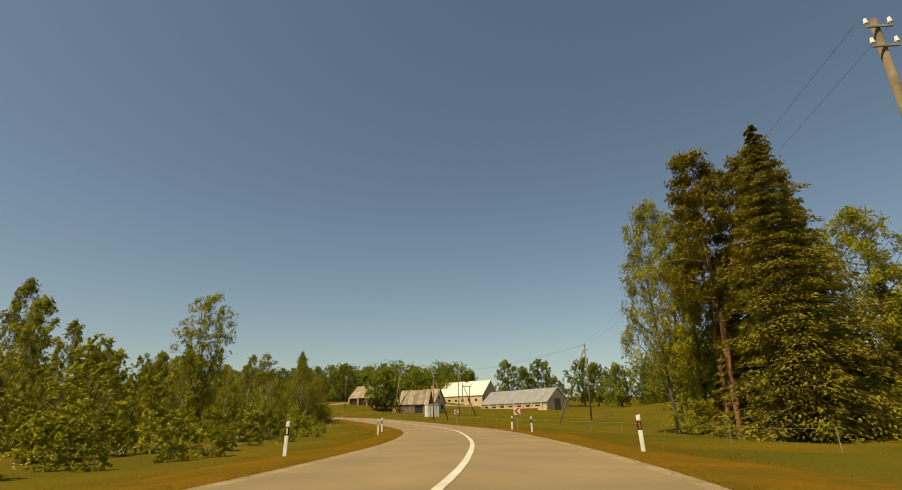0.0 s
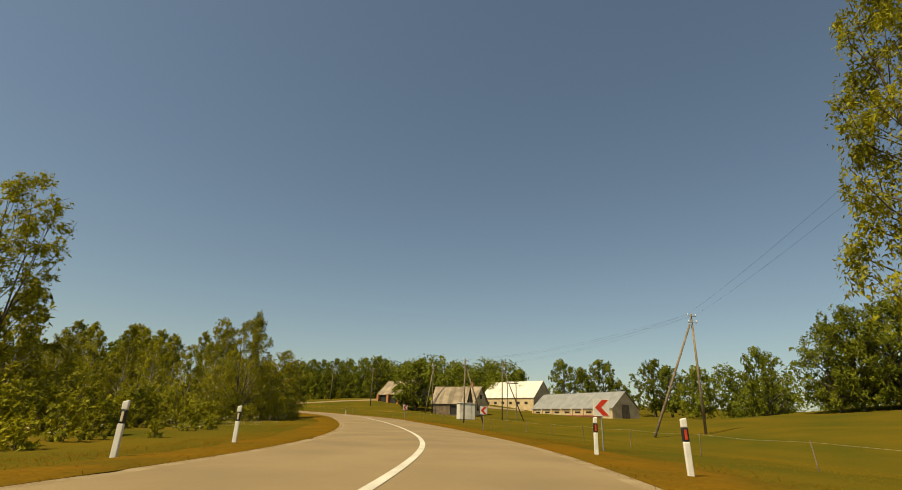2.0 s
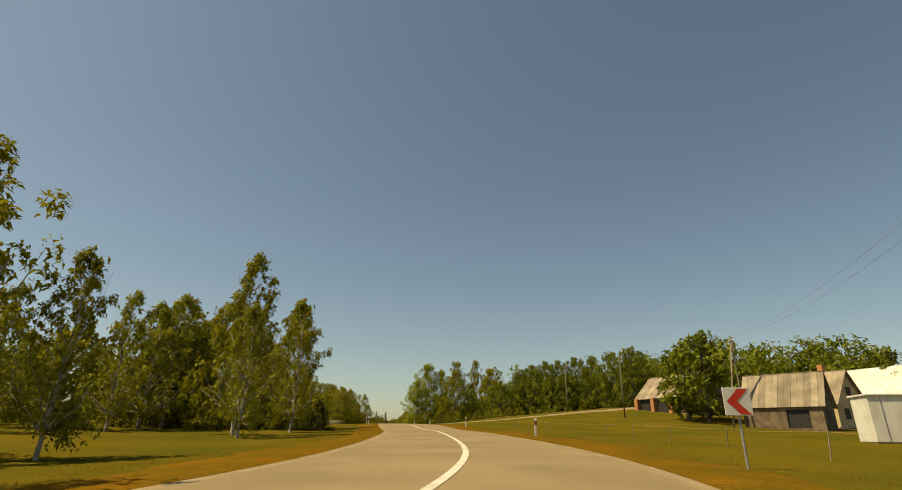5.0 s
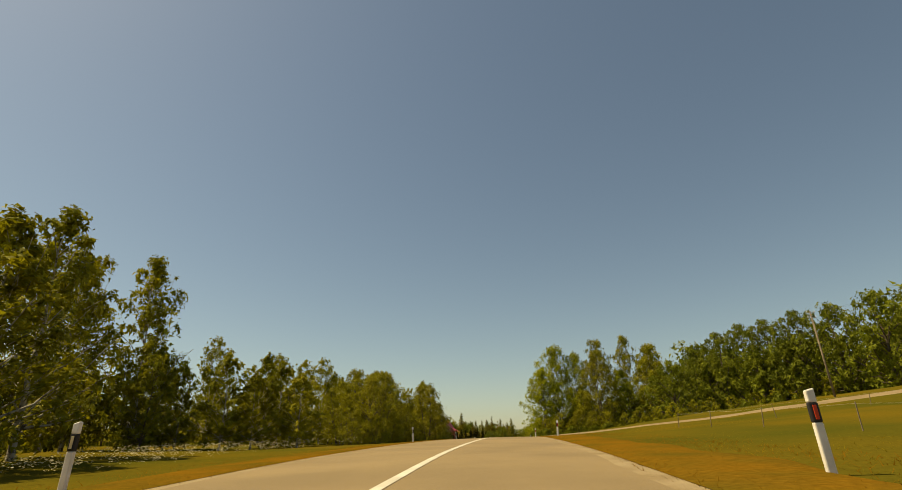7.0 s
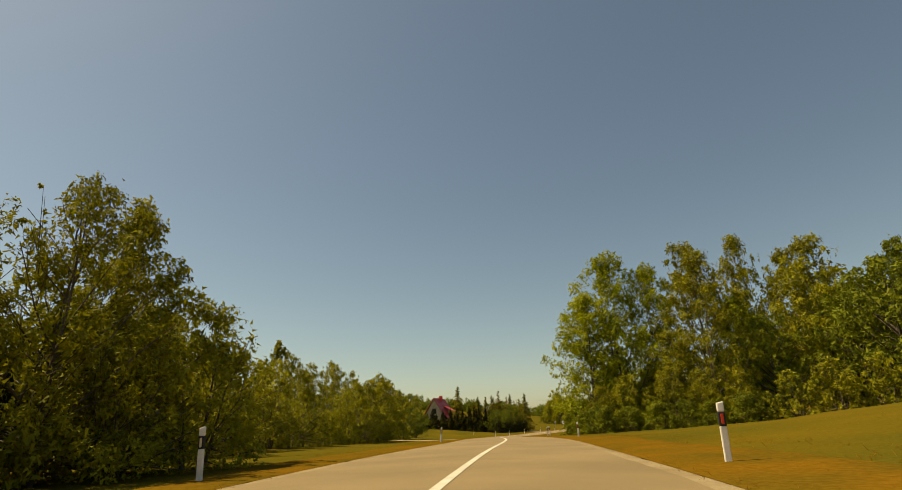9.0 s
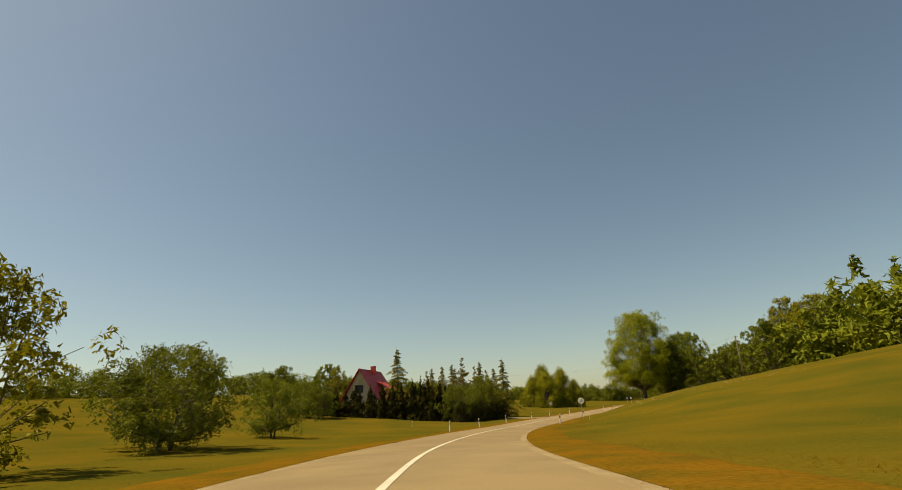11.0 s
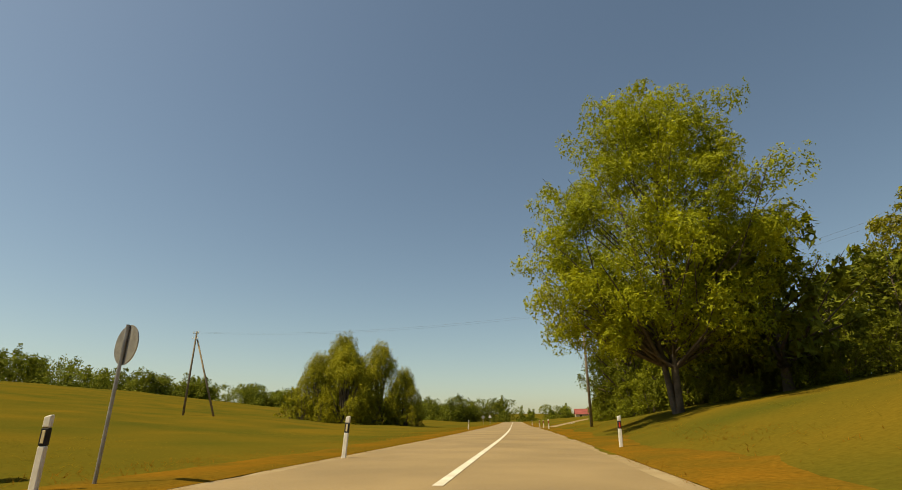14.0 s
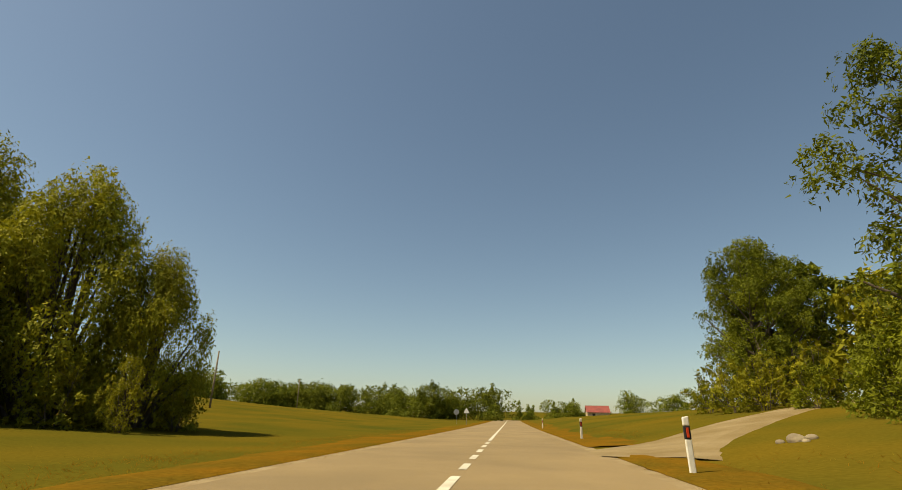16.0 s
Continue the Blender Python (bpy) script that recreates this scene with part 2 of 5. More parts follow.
# ---- the road's line and the shape of the land ----
ROAD = [
    (-3, -4.19, -133.56, -1.11),
    (-1.5, 2.11, -114.57, -1.01),
    (0, 8.39, -95.58, -0.91),
    (1, 12.21, -83.79, -0.90),
    (2, 15.62, -69.23, -0.88),
    (3, 17.72, -53.38, -0.70),
    (4, 17.19, -36.24, -0.41),
    (4.9, 14.94, -19.49, 0.03),
    (5.6, 11.22, -4.03, 0.50),
    (6.5, 1.13, 17.12, 1.13),
    (7, -5.98, 29.00, 1.48),
    (7.5, -13.23, 40.93, 2.06),
    (8, -20.69, 53.46, 2.45),
    (8.5, -28.26, 66.26, 2.71),
    (9, -36.05, 79.04, 2.82),
    (9.5, -43.82, 91.93, 2.81),
    (10.2, -54.73, 110.19, 2.53),
    (10.9, -67.69, 129.21, 2.07),
    (11.6, -81.65, 149.48, 1.45),
    (12.3, -92.05, 170.27, 0.99),
    (13, -99.09, 191.02, 0.73),
    (13.5, -102.54, 205.63, 0.80),
    (14, -105.63, 220.57, 0.82),
    (15, -110.51, 250.17, 0.98),
    (16, -115.78, 280.30, 1.17),
    (18, -126.59, 339.31, 1.51),
    (20, -137.27, 398.35, 2.11),
    (22, -147.95, 457.39, 2.81),
    (25, -163.97, 545.95, 2.71),
]
ROADP = np.array(ROAD)


def spline(points, step=1.0):
    """Catmull-Rom through the rows (u, x, y, z), resampled about every step metres."""
    p = np.vstack([2 * points[0] - points[1], points, 2 * points[-1] - points[-2]])
    out = []
    for i in range(1, len(p) - 2):
        n = max(2, int(np.hypot(*(p[i + 1, 1:3] - p[i, 1:3])) / step))
        for t in np.arange(n) / n:
            a, b, c, d = p[i - 1], p[i], p[i + 1], p[i + 2]
            out.append(0.5 * (2 * b + (c - a) * t + (2 * a - 5 * b + 4 * c - d) * t**2 + (3 * b - a - 3 * c + d) * t**3))
    return np.array(out + [p[-2]])


CENTRE = spline(ROADP)
TANGENT = np.gradient(CENTRE[:, 1:3], axis=0)
TANGENT /= np.linalg.norm(TANGENT, axis=1)[:, None]
RIGHT = np.stack([TANGENT[:, 1], -TANGENT[:, 0]], 1)

# Height of the land over the road, by stretch of the road (u), at these distances from its middle.
OFFS = [0, 3.9, 6, 10, 20, 50, 120, 300, 900]
LAND_RIGHT = {
    -3: [-0.1, -0.2, -0.5, 0.4, 5, 13], 3: [-0.1, -0.2, -0.7, 2.0, 9, 15], 5: [-0.1, -0.2, -0.6, 2.0, 9, 16], 6: [-0.05, -0.1, -0.3, 0, 1.6, 7],
    7.2: [0, 0.05, 0, 0.3, 2.2, 7], 8: [0, 0.15, 0.6, 1.8, 2.4, 6], 8.6: [0, 0.2, 1, 4, 4.8, 9], 9.6: [0.1, 0.4, 1.7, 4.8, 8, 12],
    10.5: [0, 0.1, 0.4, 2.6, 6, 11], 11.6: [0, 0.1, 0.4, 2.6, 7, 12], 12.8: [0.1, 0.6, 2.3, 6.8, 11, 15], 14: [0.18, 1.5, 3.5, 8, 12, 15],
    15.2: [0.15, 1.45, 3.2, 6.6, 10, 13], 16: [0.1, 0.8, 2.4, 5.5, 8, 10], 17.5: [0.1, 0.9, 2.3, 4.2, 6, 8], 25: [0, 0.2, 0.6, 2, 4, 7]}
LAND_LEFT = {
    -3: [-0.15, -0.3, -0.3, 0.3, 2, 8], 3: [-0.1, -0.3, -0.3, 0.3, 2, 8], 8: [-0.1, -0.2, -0.1, 0.5, 2, 7], 11: [-0.05, 0, 0.2, 0.8, 3, 7],
    12.6: [-0.1, -0.2, 0.2, 2.2, 6, 11], 14: [-0.05, 0, 0.5, 2.6, 8, 17], 16: [-0.05, -0.05, 0.3, 2.6, 10, 20], 19: [-0.05, -0.05, 0.3, 2.6, 10, 19],
    22: [-0.05, -0.05, 0.1, 1.2, 5.5, 10], 25: [0, 0, 0.1, 0.4, 1.6, 4.5]}


def table(land, u, d):
    keys = sorted(land)
    rows = np.array([[0, 0, *land[k], 22] for k in keys])
    across = np.array([np.interp(d, OFFS, row) for row in rows])
    i = np.clip(np.searchsorted(keys, u) - 1, 0, len(keys) - 2)
    k = np.array(keys, float)
    f = np.clip((u - k[i]) / (k[i + 1] - k[i]), 0, 1)
    n = np.arange(len(d))
    return across[i, n] * (1 - f) + across[i + 1, n] * f


def land(x, y):
    """Height of the ground at arrays of places, with the road's stretch u and the signed distance from its middle (right is positive)."""
    x, y = np.atleast_1d(np.asarray(x, float)), np.atleast_1d(np.asarray(y, float))
    z, u, dist = np.zeros(len(x)), np.zeros(len(x)), np.zeros(len(x))
    coarse = CENTRE[::2]
    side = RIGHT[::2]
    along = TANGENT[::2]
    for a in range(0, len(x), 4000):
        b = slice(a, a + 4000)
        off = np.stack([x[b, None] - coarse[None, :, 1], y[b, None] - coarse[None, :, 2]], -1)
        far = (off**2).sum(-1)
        k = far.argmin(1)
        n = np.arange(len(k))
        o = off[n, k]
        d = (o * side[k]).sum(1)
        slope = np.gradient(coarse[:, 3])[k] / 2.0
        ahead = np.clip((o * along[k]).sum(1), -1.5, 1.5)
        dd = np.sqrt(far[n, k])
        w = np.exp(-((far - far[n, k][:, None]) / (2 * (0.12 * dd[:, None] + 0.8) * (dd[:, None] + 1.0))))
        w /= w.sum(1)[:, None]
        zs = (w * coarse[None, :, 3]).sum(1)
        us = (w * coarse[None, :, 0]).sum(1)
        near = np.clip((dd - 6) / 20, 0, 1)
        zr = (coarse[k, 3] + slope * ahead) * (1 - near) + zs * near
        ur = coarse[k, 0] * (1 - near) + us * near
        sd = np.clip(d / np.maximum(dd, 1e-6) * 1.5, -1, 1) * 0.5 + 0.5
        z[b] = zr + table(LAND_RIGHT, ur, dd) * sd + table(LAND_LEFT, ur, dd) * (1 - sd)
        u[b], dist[b] = ur, np.where(d < 0, -dd, dd)
    return z, u, dist


def ground_z(x, y):
    return float(land(x, y)[0][0])


# ---- ground ----
def axis(lo, hi, step, reach):
    inner = np.arange(lo, hi + step / 2, step)
    out, gap, edge = [], step, 0.0
    while edge < reach:
        gap *= 1.28
        edge += gap
        out.append(edge)
    return np.concatenate([lo - np.array(out[::-1]), inner, hi + np.array(out)])


gx, gy = axis(-165, 70, 2.1, 1500), axis(-140, 370, 2.1, 1500)
X, Y = np.meshgrid(gx, gy)
gz, gu, gd = land(X.ravel(), Y.ravel())
away = np.abs(gd)
rough = np.array([noise.noise((x * 0.11, y * 0.11, 0.3)) * 0.5 + noise.noise((x * 0.4, y * 0.4, 7.3)) * 0.12 for x, y in zip(X.ravel(), Y.ravel())])
gz = gz + rough * np.clip((away - 5.5) / 25, 0, 0.6) - 0.06 * (away < 4.2)
nx, ny = len(gx), len(gy)
grid = np.arange(nx * ny).reshape(ny, nx)
gq = np.stack([grid[:-1, :-1], grid[:-1, 1:], grid[1:, 1:], grid[1:, :-1]], -1).reshape(-1, 4)
ground_mesh = bpy.data.meshes.new("ground")
ground_mesh.from_pydata(np.stack([X.ravel(), Y.ravel(), gz], 1).tolist(), [], gq.tolist())
ground_mesh.materials.append(GRASS)
ground_mesh.shade_smooth()
tagged(new("ground", ground_mesh), "dry golden-green summer meadow grass", "ground", kind="structure")


def ribbon(name, d0, d1, lift, material, u0=-9, u1=99, wobble=0.0, cols=4, skirt=0.0):
    """A strip along the road between two distances from its middle."""
    rows = [i for i in range(len(CENTRE)) if u0 <= CENTRE[i, 0] <= u1]
    verts, faces = [], []
    for i in rows:
        c, r = CENTRE[i], RIGHT[i]
        for k in range(cols + 1):
            d = d0 + (d1 - d0) * k / cols
            if k in (0, cols) and wobble:
                d += wobble * noise.noise((i * 0.35, d0, k)) + wobble * 0.6 * noise.noise((i * 1.1, d0, k))
            z = c[3] + lift - 0.012 * abs(d)
            if k in (0, cols):
                z -= skirt
            verts.append((c[1] + r[0] * d, c[2] + r[1] * d, z))
    n = cols + 1
    for a in range(len(rows) - 1):
        for k in range(cols):
            faces.append((a * n + k, a * n + k + 1, (a + 1) * n + k + 1, (a + 1) * n + k))
    return new(name, mesh_from(name, verts, faces, material, True))


def verge(side, inner, outer):
    """The strip of dry verge beside the shoulder, laid on the land, with an uneven outer edge."""
    rows = range(0, len(CENTRE))
    cols = 5
    v = []
    for i in rows:
        c, r = CENTRE[i], RIGHT[i]
        edge = outer * (1 + 0.22 * noise.noise((i * 0.06, side, 1.7)) + 0.12 * noise.noise((i * 0.4, side, 4.1)))
        for k in range(cols + 1):
            d = side * (inner + (edge - inner) * k / cols)
            v.append((c[1] + r[0] * d, c[2] + r[1] * d, 0.0))
    v = np.array(v)
    z, _, d = land(v[:, 0], v[:, 1])
    away = np.abs(d)
    lump = np.array([noise.noise((x * 0.11, y * 0.11, 0.3)) * 0.5 + noise.noise((x * 0.4, y * 0.4, 7.3)) * 0.12 for x, y in v[:, :2]])
    v[:, 2] = z + lump * np.clip((away - 5.5) / 25, 0, 0.6) + 0.05
    n = cols + 1
    v[cols::n, 2] -= 0.12
    v[0::n, 2] -= 0.04
    faces = []
    gaps = ((8.86, 0.17), (16.6, 0.09)) if side > 0 else ((11.0, 0.07), (13.93, 0.1))
    for a in range(len(rows) - 1):
        if any(abs(CENTRE[a, 0] - at) < wide for at, wide in gaps):
            continue
        for k in range(cols):
            q = (a * n + k, a * n + k + 1, (a + 1) * n + k + 1, (a + 1) * n + k)
            faces.append(q if side > 0 else q[::-1])
    return tagged(new("verge", mesh_from("verge", v, faces, VERGE, True)), "sun-dried orange grass verge beside the road", "verge", kind="structure")


verge(1, 3.85, 6.5)
verge(-1, 3.85, 6.2)
HALF = 3.5
tagged(ribbon("gravel_shoulder", -HALF - 0.48, HALF + 0.48, 0.05, GRAVEL, wobble=0.3, cols=8, skirt=0.0), "sandy gravel shoulders beside the asphalt", "shoulder", kind="structure")
road = tagged(ribbon("road", -HALF, HALF, 0.06, ASPHALT, wobble=0.07, cols=8), "worn warm-grey two-lane asphalt road", "road", kind="structure")


def line_piece(u0, u1):
    """A stretch of the painted middle line."""
    us = np.linspace(u0, u1, max(3, int((u1 - u0) * 30)))
    c = np.stack([np.interp(us, CENTRE[:, 0], CENTRE[:, k]) for k in (1, 2, 3)], 1)
    r = np.stack([np.interp(us, CENTRE[:, 0], RIGHT[:, k]) for k in (0, 1)], 1)
    verts = []
    for p, q in zip(c, r):
        verts += [(p[0] + q[0] * d, p[1] + q[1] * d, p[2] + 0.067) for d in (-0.08, 0.08)]
    faces = [(2 * k, 2 * k + 1, 2 * k + 3, 2 * k + 2) for k in range(len(us) - 1)]
    return tagged(new("centre_line", mesh_from("centre_line", verts, faces, PAINT)), "worn white painted centre line", "road marking", kind="structure")


line_piece(-3, 8.28)
for k in range(9):
    line_piece(8.32 + 0.09 * k, 8.32 + 0.09 * k + 0.045)
line_piece(9.15, 13.84)
for k in range(4):
    line_piece(13.88 + 0.09 * k, 13.88 + 0.09 * k + 0.045)
line_piece(14.26, 16.3)
for k in range(5):
    line_piece(16.34 + 0.09 * k, 16.34 + 0.09 * k + 0.045)
line_piece(16.8, 25)


# ---- trees ----
OVAL = [(0, 0.55), (0.2, 0.9), (0.45, 1.0), (0.7, 0.8), (0.88, 0.45), (1, 0.1)]
SPINDLE = [(0, 0.55), (0.15, 0.9), (0.4, 1.0), (0.65, 0.72), (0.85, 0.38), (1, 0.05)]
ROUND = [(0, 0.7), (0.2, 0.95), (0.5, 1.0), (0.75, 0.84), (0.92, 0.52), (1, 0.2)]
BUSH = [(0, 0.92), (0.3, 1.0), (0.6, 0.86), (0.85, 0.52), (1, 0.15)]
VASE = [(0, 0.25), (0.3, 0.6), (0.6, 0.95), (0.8, 1.0), (0.93, 0.65), (1, 0.2)]


def leaves(rng, lobes, count, size, holes=0.0, drop=0.0, shell=0.45, per=11):
    """Tufts of small pointed leaves on lobes (x, y, z, rx, ry, rz), with gaps where a noise field is low."""
    lobes = np.array(lobes, float)
    area = (lobes[:, 3] * lobes[:, 4] + lobes[:, 4] * lobes[:, 5] + lobes[:, 3] * lobes[:, 5])
    tufts = max(count // per, 8)
    pick = rng.choice(len(lobes), tufts, p=area / area.sum())
    d = rng.normal(size=(tufts, 3))
    d /= np.linalg.norm(d, axis=1)[:, None]
    low = (d[:, 2] < -0.15) & (rng.random(tufts) < 0.4)
    d[low, 2] *= -1
    r = rng.random(tufts) ** shell
    c = lobes[pick, :3] + d * lobes[pick, 3:] * r[:, None] * (1 + 0.08 * rng.normal(size=(tufts, 1)))
    if holes:
        v = np.array([noise.noise((q[0] * 0.9 + 3, q[1] * 0.9, q[2] * 0.9)) for q in c])
        keep = v > holes - 0.75
        c, d, pick = c[keep], d[keep], pick[keep]
    reach = np.minimum(2.3 * size, 0.4 * lobes[pick, 3])[:, None]
    c, d, reach = np.repeat(c, per, 0), np.repeat(d, per, 0), np.repeat(reach, per, 0)
    n = len(c)
    off = rng.normal(size=(n, 3)) * [1, 1, 1 + 0.3 * abs(drop)]
    off -= 0.55 * (off * d).sum(1)[:, None] * d
    c = c + off * reach * 0.62
    c[:, 2] -= 0.25 * (off[:, 0] ** 2 + off[:, 1] ** 2) * reach[:, 0] * 0.62
    normal = 1.0 * d + 0.6 * rng.normal(size=(n, 3)) + [0, 0, 0.35]
    normal /= np.linalg.norm(normal, axis=1)[:, None]
    along = 0.7 * rng.normal(size=(n, 3)) + 0.5 * off - [0, 0, drop]
    along -= (along * normal).sum(1)[:, None] * normal
    along /= np.linalg.norm(along, axis=1)[:, None] + 1e-9
    across = np.cross(normal, along)
    s = size * (0.5 + 1.0 * rng.random((n, 1)))
    return np.stack([c - along * s * 0.75 - across * s * 0.42, c - along * s * 0.75 + across * s * 0.42, c + along * s * 1.05], 1)


def make_tree(name, trunk, crown, label, category="tree"):
    t = empty(name, Matrix.Translation((0, 0, -500)), label, category)
    part("trunk", trunk, None, t)
    part("crown", crown, None, t)
    return t


def grow(seed, h, w, low, limbs, lobe, count, size, leaf, bark, name, label, prof=OVAL, stems=1, spread=0.3, radius=None, rise=0.6, drop=0.3,
         holes=0.45, spikes=0, hang=1.0, flat=0.85, boughs=(), shell=0.5):
    """A broadleaf tree: stems, limbs that end on the crown's outline (prof, by height), and leaf clusters along the limbs.
    spikes: thin upright leaders above the crown; hang: how far clusters hang down; boughs: tips of long low branches."""
    rng = np.random.default_rng(seed)
    verts, faces, lobes, lines = [], [], [], []
    radius = radius or 0.026 * h
    for k in range(stems):
        a = 6.28 * (k + 0.6 * rng.random()) / stems
        out = Vector((math.cos(a), math.sin(a), 0))
        foot = out * (0.25 * spread * (stems > 1))
        pts, rad = [], []
        for i in range(7):
            f = i / 6
            wob = Vector((rng.normal(), rng.normal(), 0)) * 0.013 * h * f
            pts.append(foot + out * spread * f * h * 0.2 * (0.4 if stems == 1 else 1.0) + wob + Vector((0, 0, f * h * (0.95 if k == 0 else 0.8 + 0.12 * rng.random()))))
            rad.append(radius * (1.3 - 0.3 * min(1, f * 10)) * (1 - 0.92 * f) / (1 if stems == 1 else 1.3))
        pts[0] -= Vector((0, 0, 0.4))
        polyrod(verts, faces, pts, rad, 7)
        lines.append((pts, rad))

    def limb(tip, stem, base_z, thick=1.0):
        pts, rad = lines[stem]
        f = min(max(base_z / max(pts[-1].z, 0.1), 0.05), 0.93) * 6
        i = min(int(f), 5)
        start = pts[i].lerp(pts[i + 1], f - i)
        r0 = rad[i] * 0.5 * thick
        mid = start.lerp(tip, 0.5) + Vector((rng.normal(), rng.normal(), rng.normal() - 0.4)) * 0.07 * (tip - start).length
        polyrod(verts, faces, [start, mid, tip], [r0, r0 * 0.55 + 0.006, 0.008 + r0 * 0.12], 3)
        return start, mid

    def cluster(p, s, down=0.0):
        lobes.append((p.x, p.y, max(p.z - down, 0.12), s, s, s * flat * hang))

    tips = []
    for k in range(limbs):
        f = (k + rng.random()) / limbs
        r = w * float(np.interp(f, *zip(*prof))) * (0.62 + 0.48 * rng.random())
        a = k * 2.399 + rng.random() * 0.9
        tips.append((Vector((math.cos(a) * r, math.sin(a) * r, low + (h - lobe * 0.5 - low) * f)), r))
    for tip, r in tips + [(Vector(b), math.hypot(b[0], b[1])) for b in boughs]:
        stem = int(min(range(stems), key=lambda q: (lines[q][0][3] - tip).length)) if rng.random() < 0.7 else int(rng.integers(stems))
        start, mid = limb(tip, stem, max(tip.z - rise * r - 0.1 * h * rng.random(), 0.12 * h))
        for s in (0.5, 0.72, 0.9, 1.0):
            p = (start.lerp(mid, s * 2) if s < 0.5 else mid.lerp(tip, s * 2 - 1)) + Vector((rng.normal(), rng.normal(), 0.6 * rng.normal())) * 0.13 * (r + 0.3 * lobe)
            cluster(p, lobe * (0.6 + 0.6 * rng.random()) * (1.15 - 0.35 * s), (hang - 1) * lobe * 0.5)
    for k in range(spikes):
        a, r = rng.random() * 6.28, w * 0.55 * math.sqrt(rng.random())
        top = h * (1.06 - 0.3 * (r / w) - 0.16 * rng.random())
        base = Vector((math.cos(a) * r * 0.75, math.sin(a) * r * 0.75, top * 0.7))
        tip = Vector((math.cos(a) * r, math.sin(a) * r, top))
        polyrod(verts, faces, [base, tip], [0.02, 0.006], 3)
        for s in (0.1, 0.35, 0.6, 0.82, 0.98):
            q = base.lerp(tip, s)
            c = lobe * (0.75 - 0.55 * s) * (0.8 + 0.4 * rng.random())
            lobes.append((q.x + rng.normal() * 0.1, q.y + rng.normal() * 0.1, q.z, c, c, c * 1.6))
    crown = tris("crown", leaves(rng, lobes, count, size, holes, drop, shell), leaf)
    return make_tree(name, mesh_from("trunk", verts, faces, bark, True), crown, label)


def conifer(seed, h, w, count, size, leaf, bark, name, label, low=0.05, sag=0.3, per_tier=7, gap=0.55):
    """A spruce: tiers of branches, each a flat spray of side twigs that droops towards its tip."""
    rng = np.random.default_rng(seed)
    verts, faces = [], []
    polyrod(verts, faces, [(0, 0, -0.4), (0, 0, h * 0.3), (0, 0, h * 0.7), (0, 0, h)], [0.016 * h, 0.012 * h, 0.006 * h, 0.01], 7)
    tiers = max(9, int(h * (1 - low) / gap))
    each = max(6, count // (tiers * per_tier))
    c, d, sz = [], [], []
    for k in range(tiers):
        f = (k + 0.4 * rng.random()) / tiers
        z0 = h * (low + (0.985 - low) * f)
        length = w * (1 - f) ** 0.85 * (0.8 + 0.4 * rng.random()) + 0.15
        for j in range(per_tier):
            a = 2 * math.pi * (j + 0.7 * rng.random()) / per_tier + k * 0.77
            ln = length * (0.55 + 0.75 * rng.random())
            z = z0 + rng.normal() * 0.45 * gap
            out = np.array((math.cos(a), math.sin(a), 0.0))
            side = np.array((-math.sin(a), math.cos(a), 0.0))
            tip = Vector((out[0] * ln, out[1] * ln, z - sag * ln * 0.75))
            polyrod(verts, faces, [(0, 0, z), tip], [0.015 + 0.008 * ln, 0.005], 3)
            u = rng.random(each) ** 0.75
            sgn = rng.choice((-1.0, 1.0), each)
            reach = 0.42 * ln * (1.15 - u) + 0.06
            o = sgn * rng.random(each) ** 0.8 * reach
            p = np.outer(u * ln, out) + np.outer(o, side)
            p[:, 2] += z - sag * ln * (0.35 * u + 0.4 * u * u) - 0.25 * np.abs(o) - rng.random(each) * 0.1 * (0.5 + ln)
            c.append(p)
            sz.append(np.full(each, 0.5 + 0.6 * (1 - f)))
            d.append(np.outer(0.9 + 0 * u, out) + np.outer(sgn * 0.75, side) + [0, 0, -0.45 * sag / 0.3])
    c, d = np.concatenate(c), np.concatenate(d)
    n = len(c)
    d = d + 0.3 * rng.normal(size=(n, 3))
    d /= np.linalg.norm(d, axis=1)[:, None]
    flat = rng.normal(size=(n, 3)) * 0.55 + [0, 0, 1.0]
    across = np.cross(d, flat)
    across /= np.linalg.norm(across, axis=1)[:, None]
    s = size * (0.6 + 0.8 * rng.random((n, 1))) * np.concatenate(sz)[:, None]
    crown = tris("crown", np.stack([c - d * s * 0.8 - across * s * 0.42, c - d * s * 0.8 + across * s * 0.42, c + d * s], 1), leaf)
    return make_tree(name, mesh_from("trunk", verts, faces, bark, True), crown, label)


def put(proto, places, sink=0.05):
    """Copies of a tree at (x, y, height factor or height, width factor)."""
    rng = random.Random(len(places) * 7 + int(abs(places[0][0])))
    for x, y, sz, *w in places:
        sw = w[0] if w else sz
        copy_thing(proto, Matrix.Translation((x, y, ground_z(x, y) - sink)) @ Matrix.Rotation(rng.random() * 6.28, 4, "Z") @ Matrix.Diagonal((sw, sw, sz, 1)))
LEFT_POSTS = [(7.70, -78.60), (11.67, -58.62), (12.29, -53.33), (-14.22, 32.94), (-31.10, 60.04), (-45.83, 85.14), (-60.59, 110.46), (-100.46, 176.88), (-103.92, 188.01), (-106.48, 199.22), (-108.05, 210.40), (-112.4, 226.6), (-111.4, 233.8), (-120.44, 279.71)]
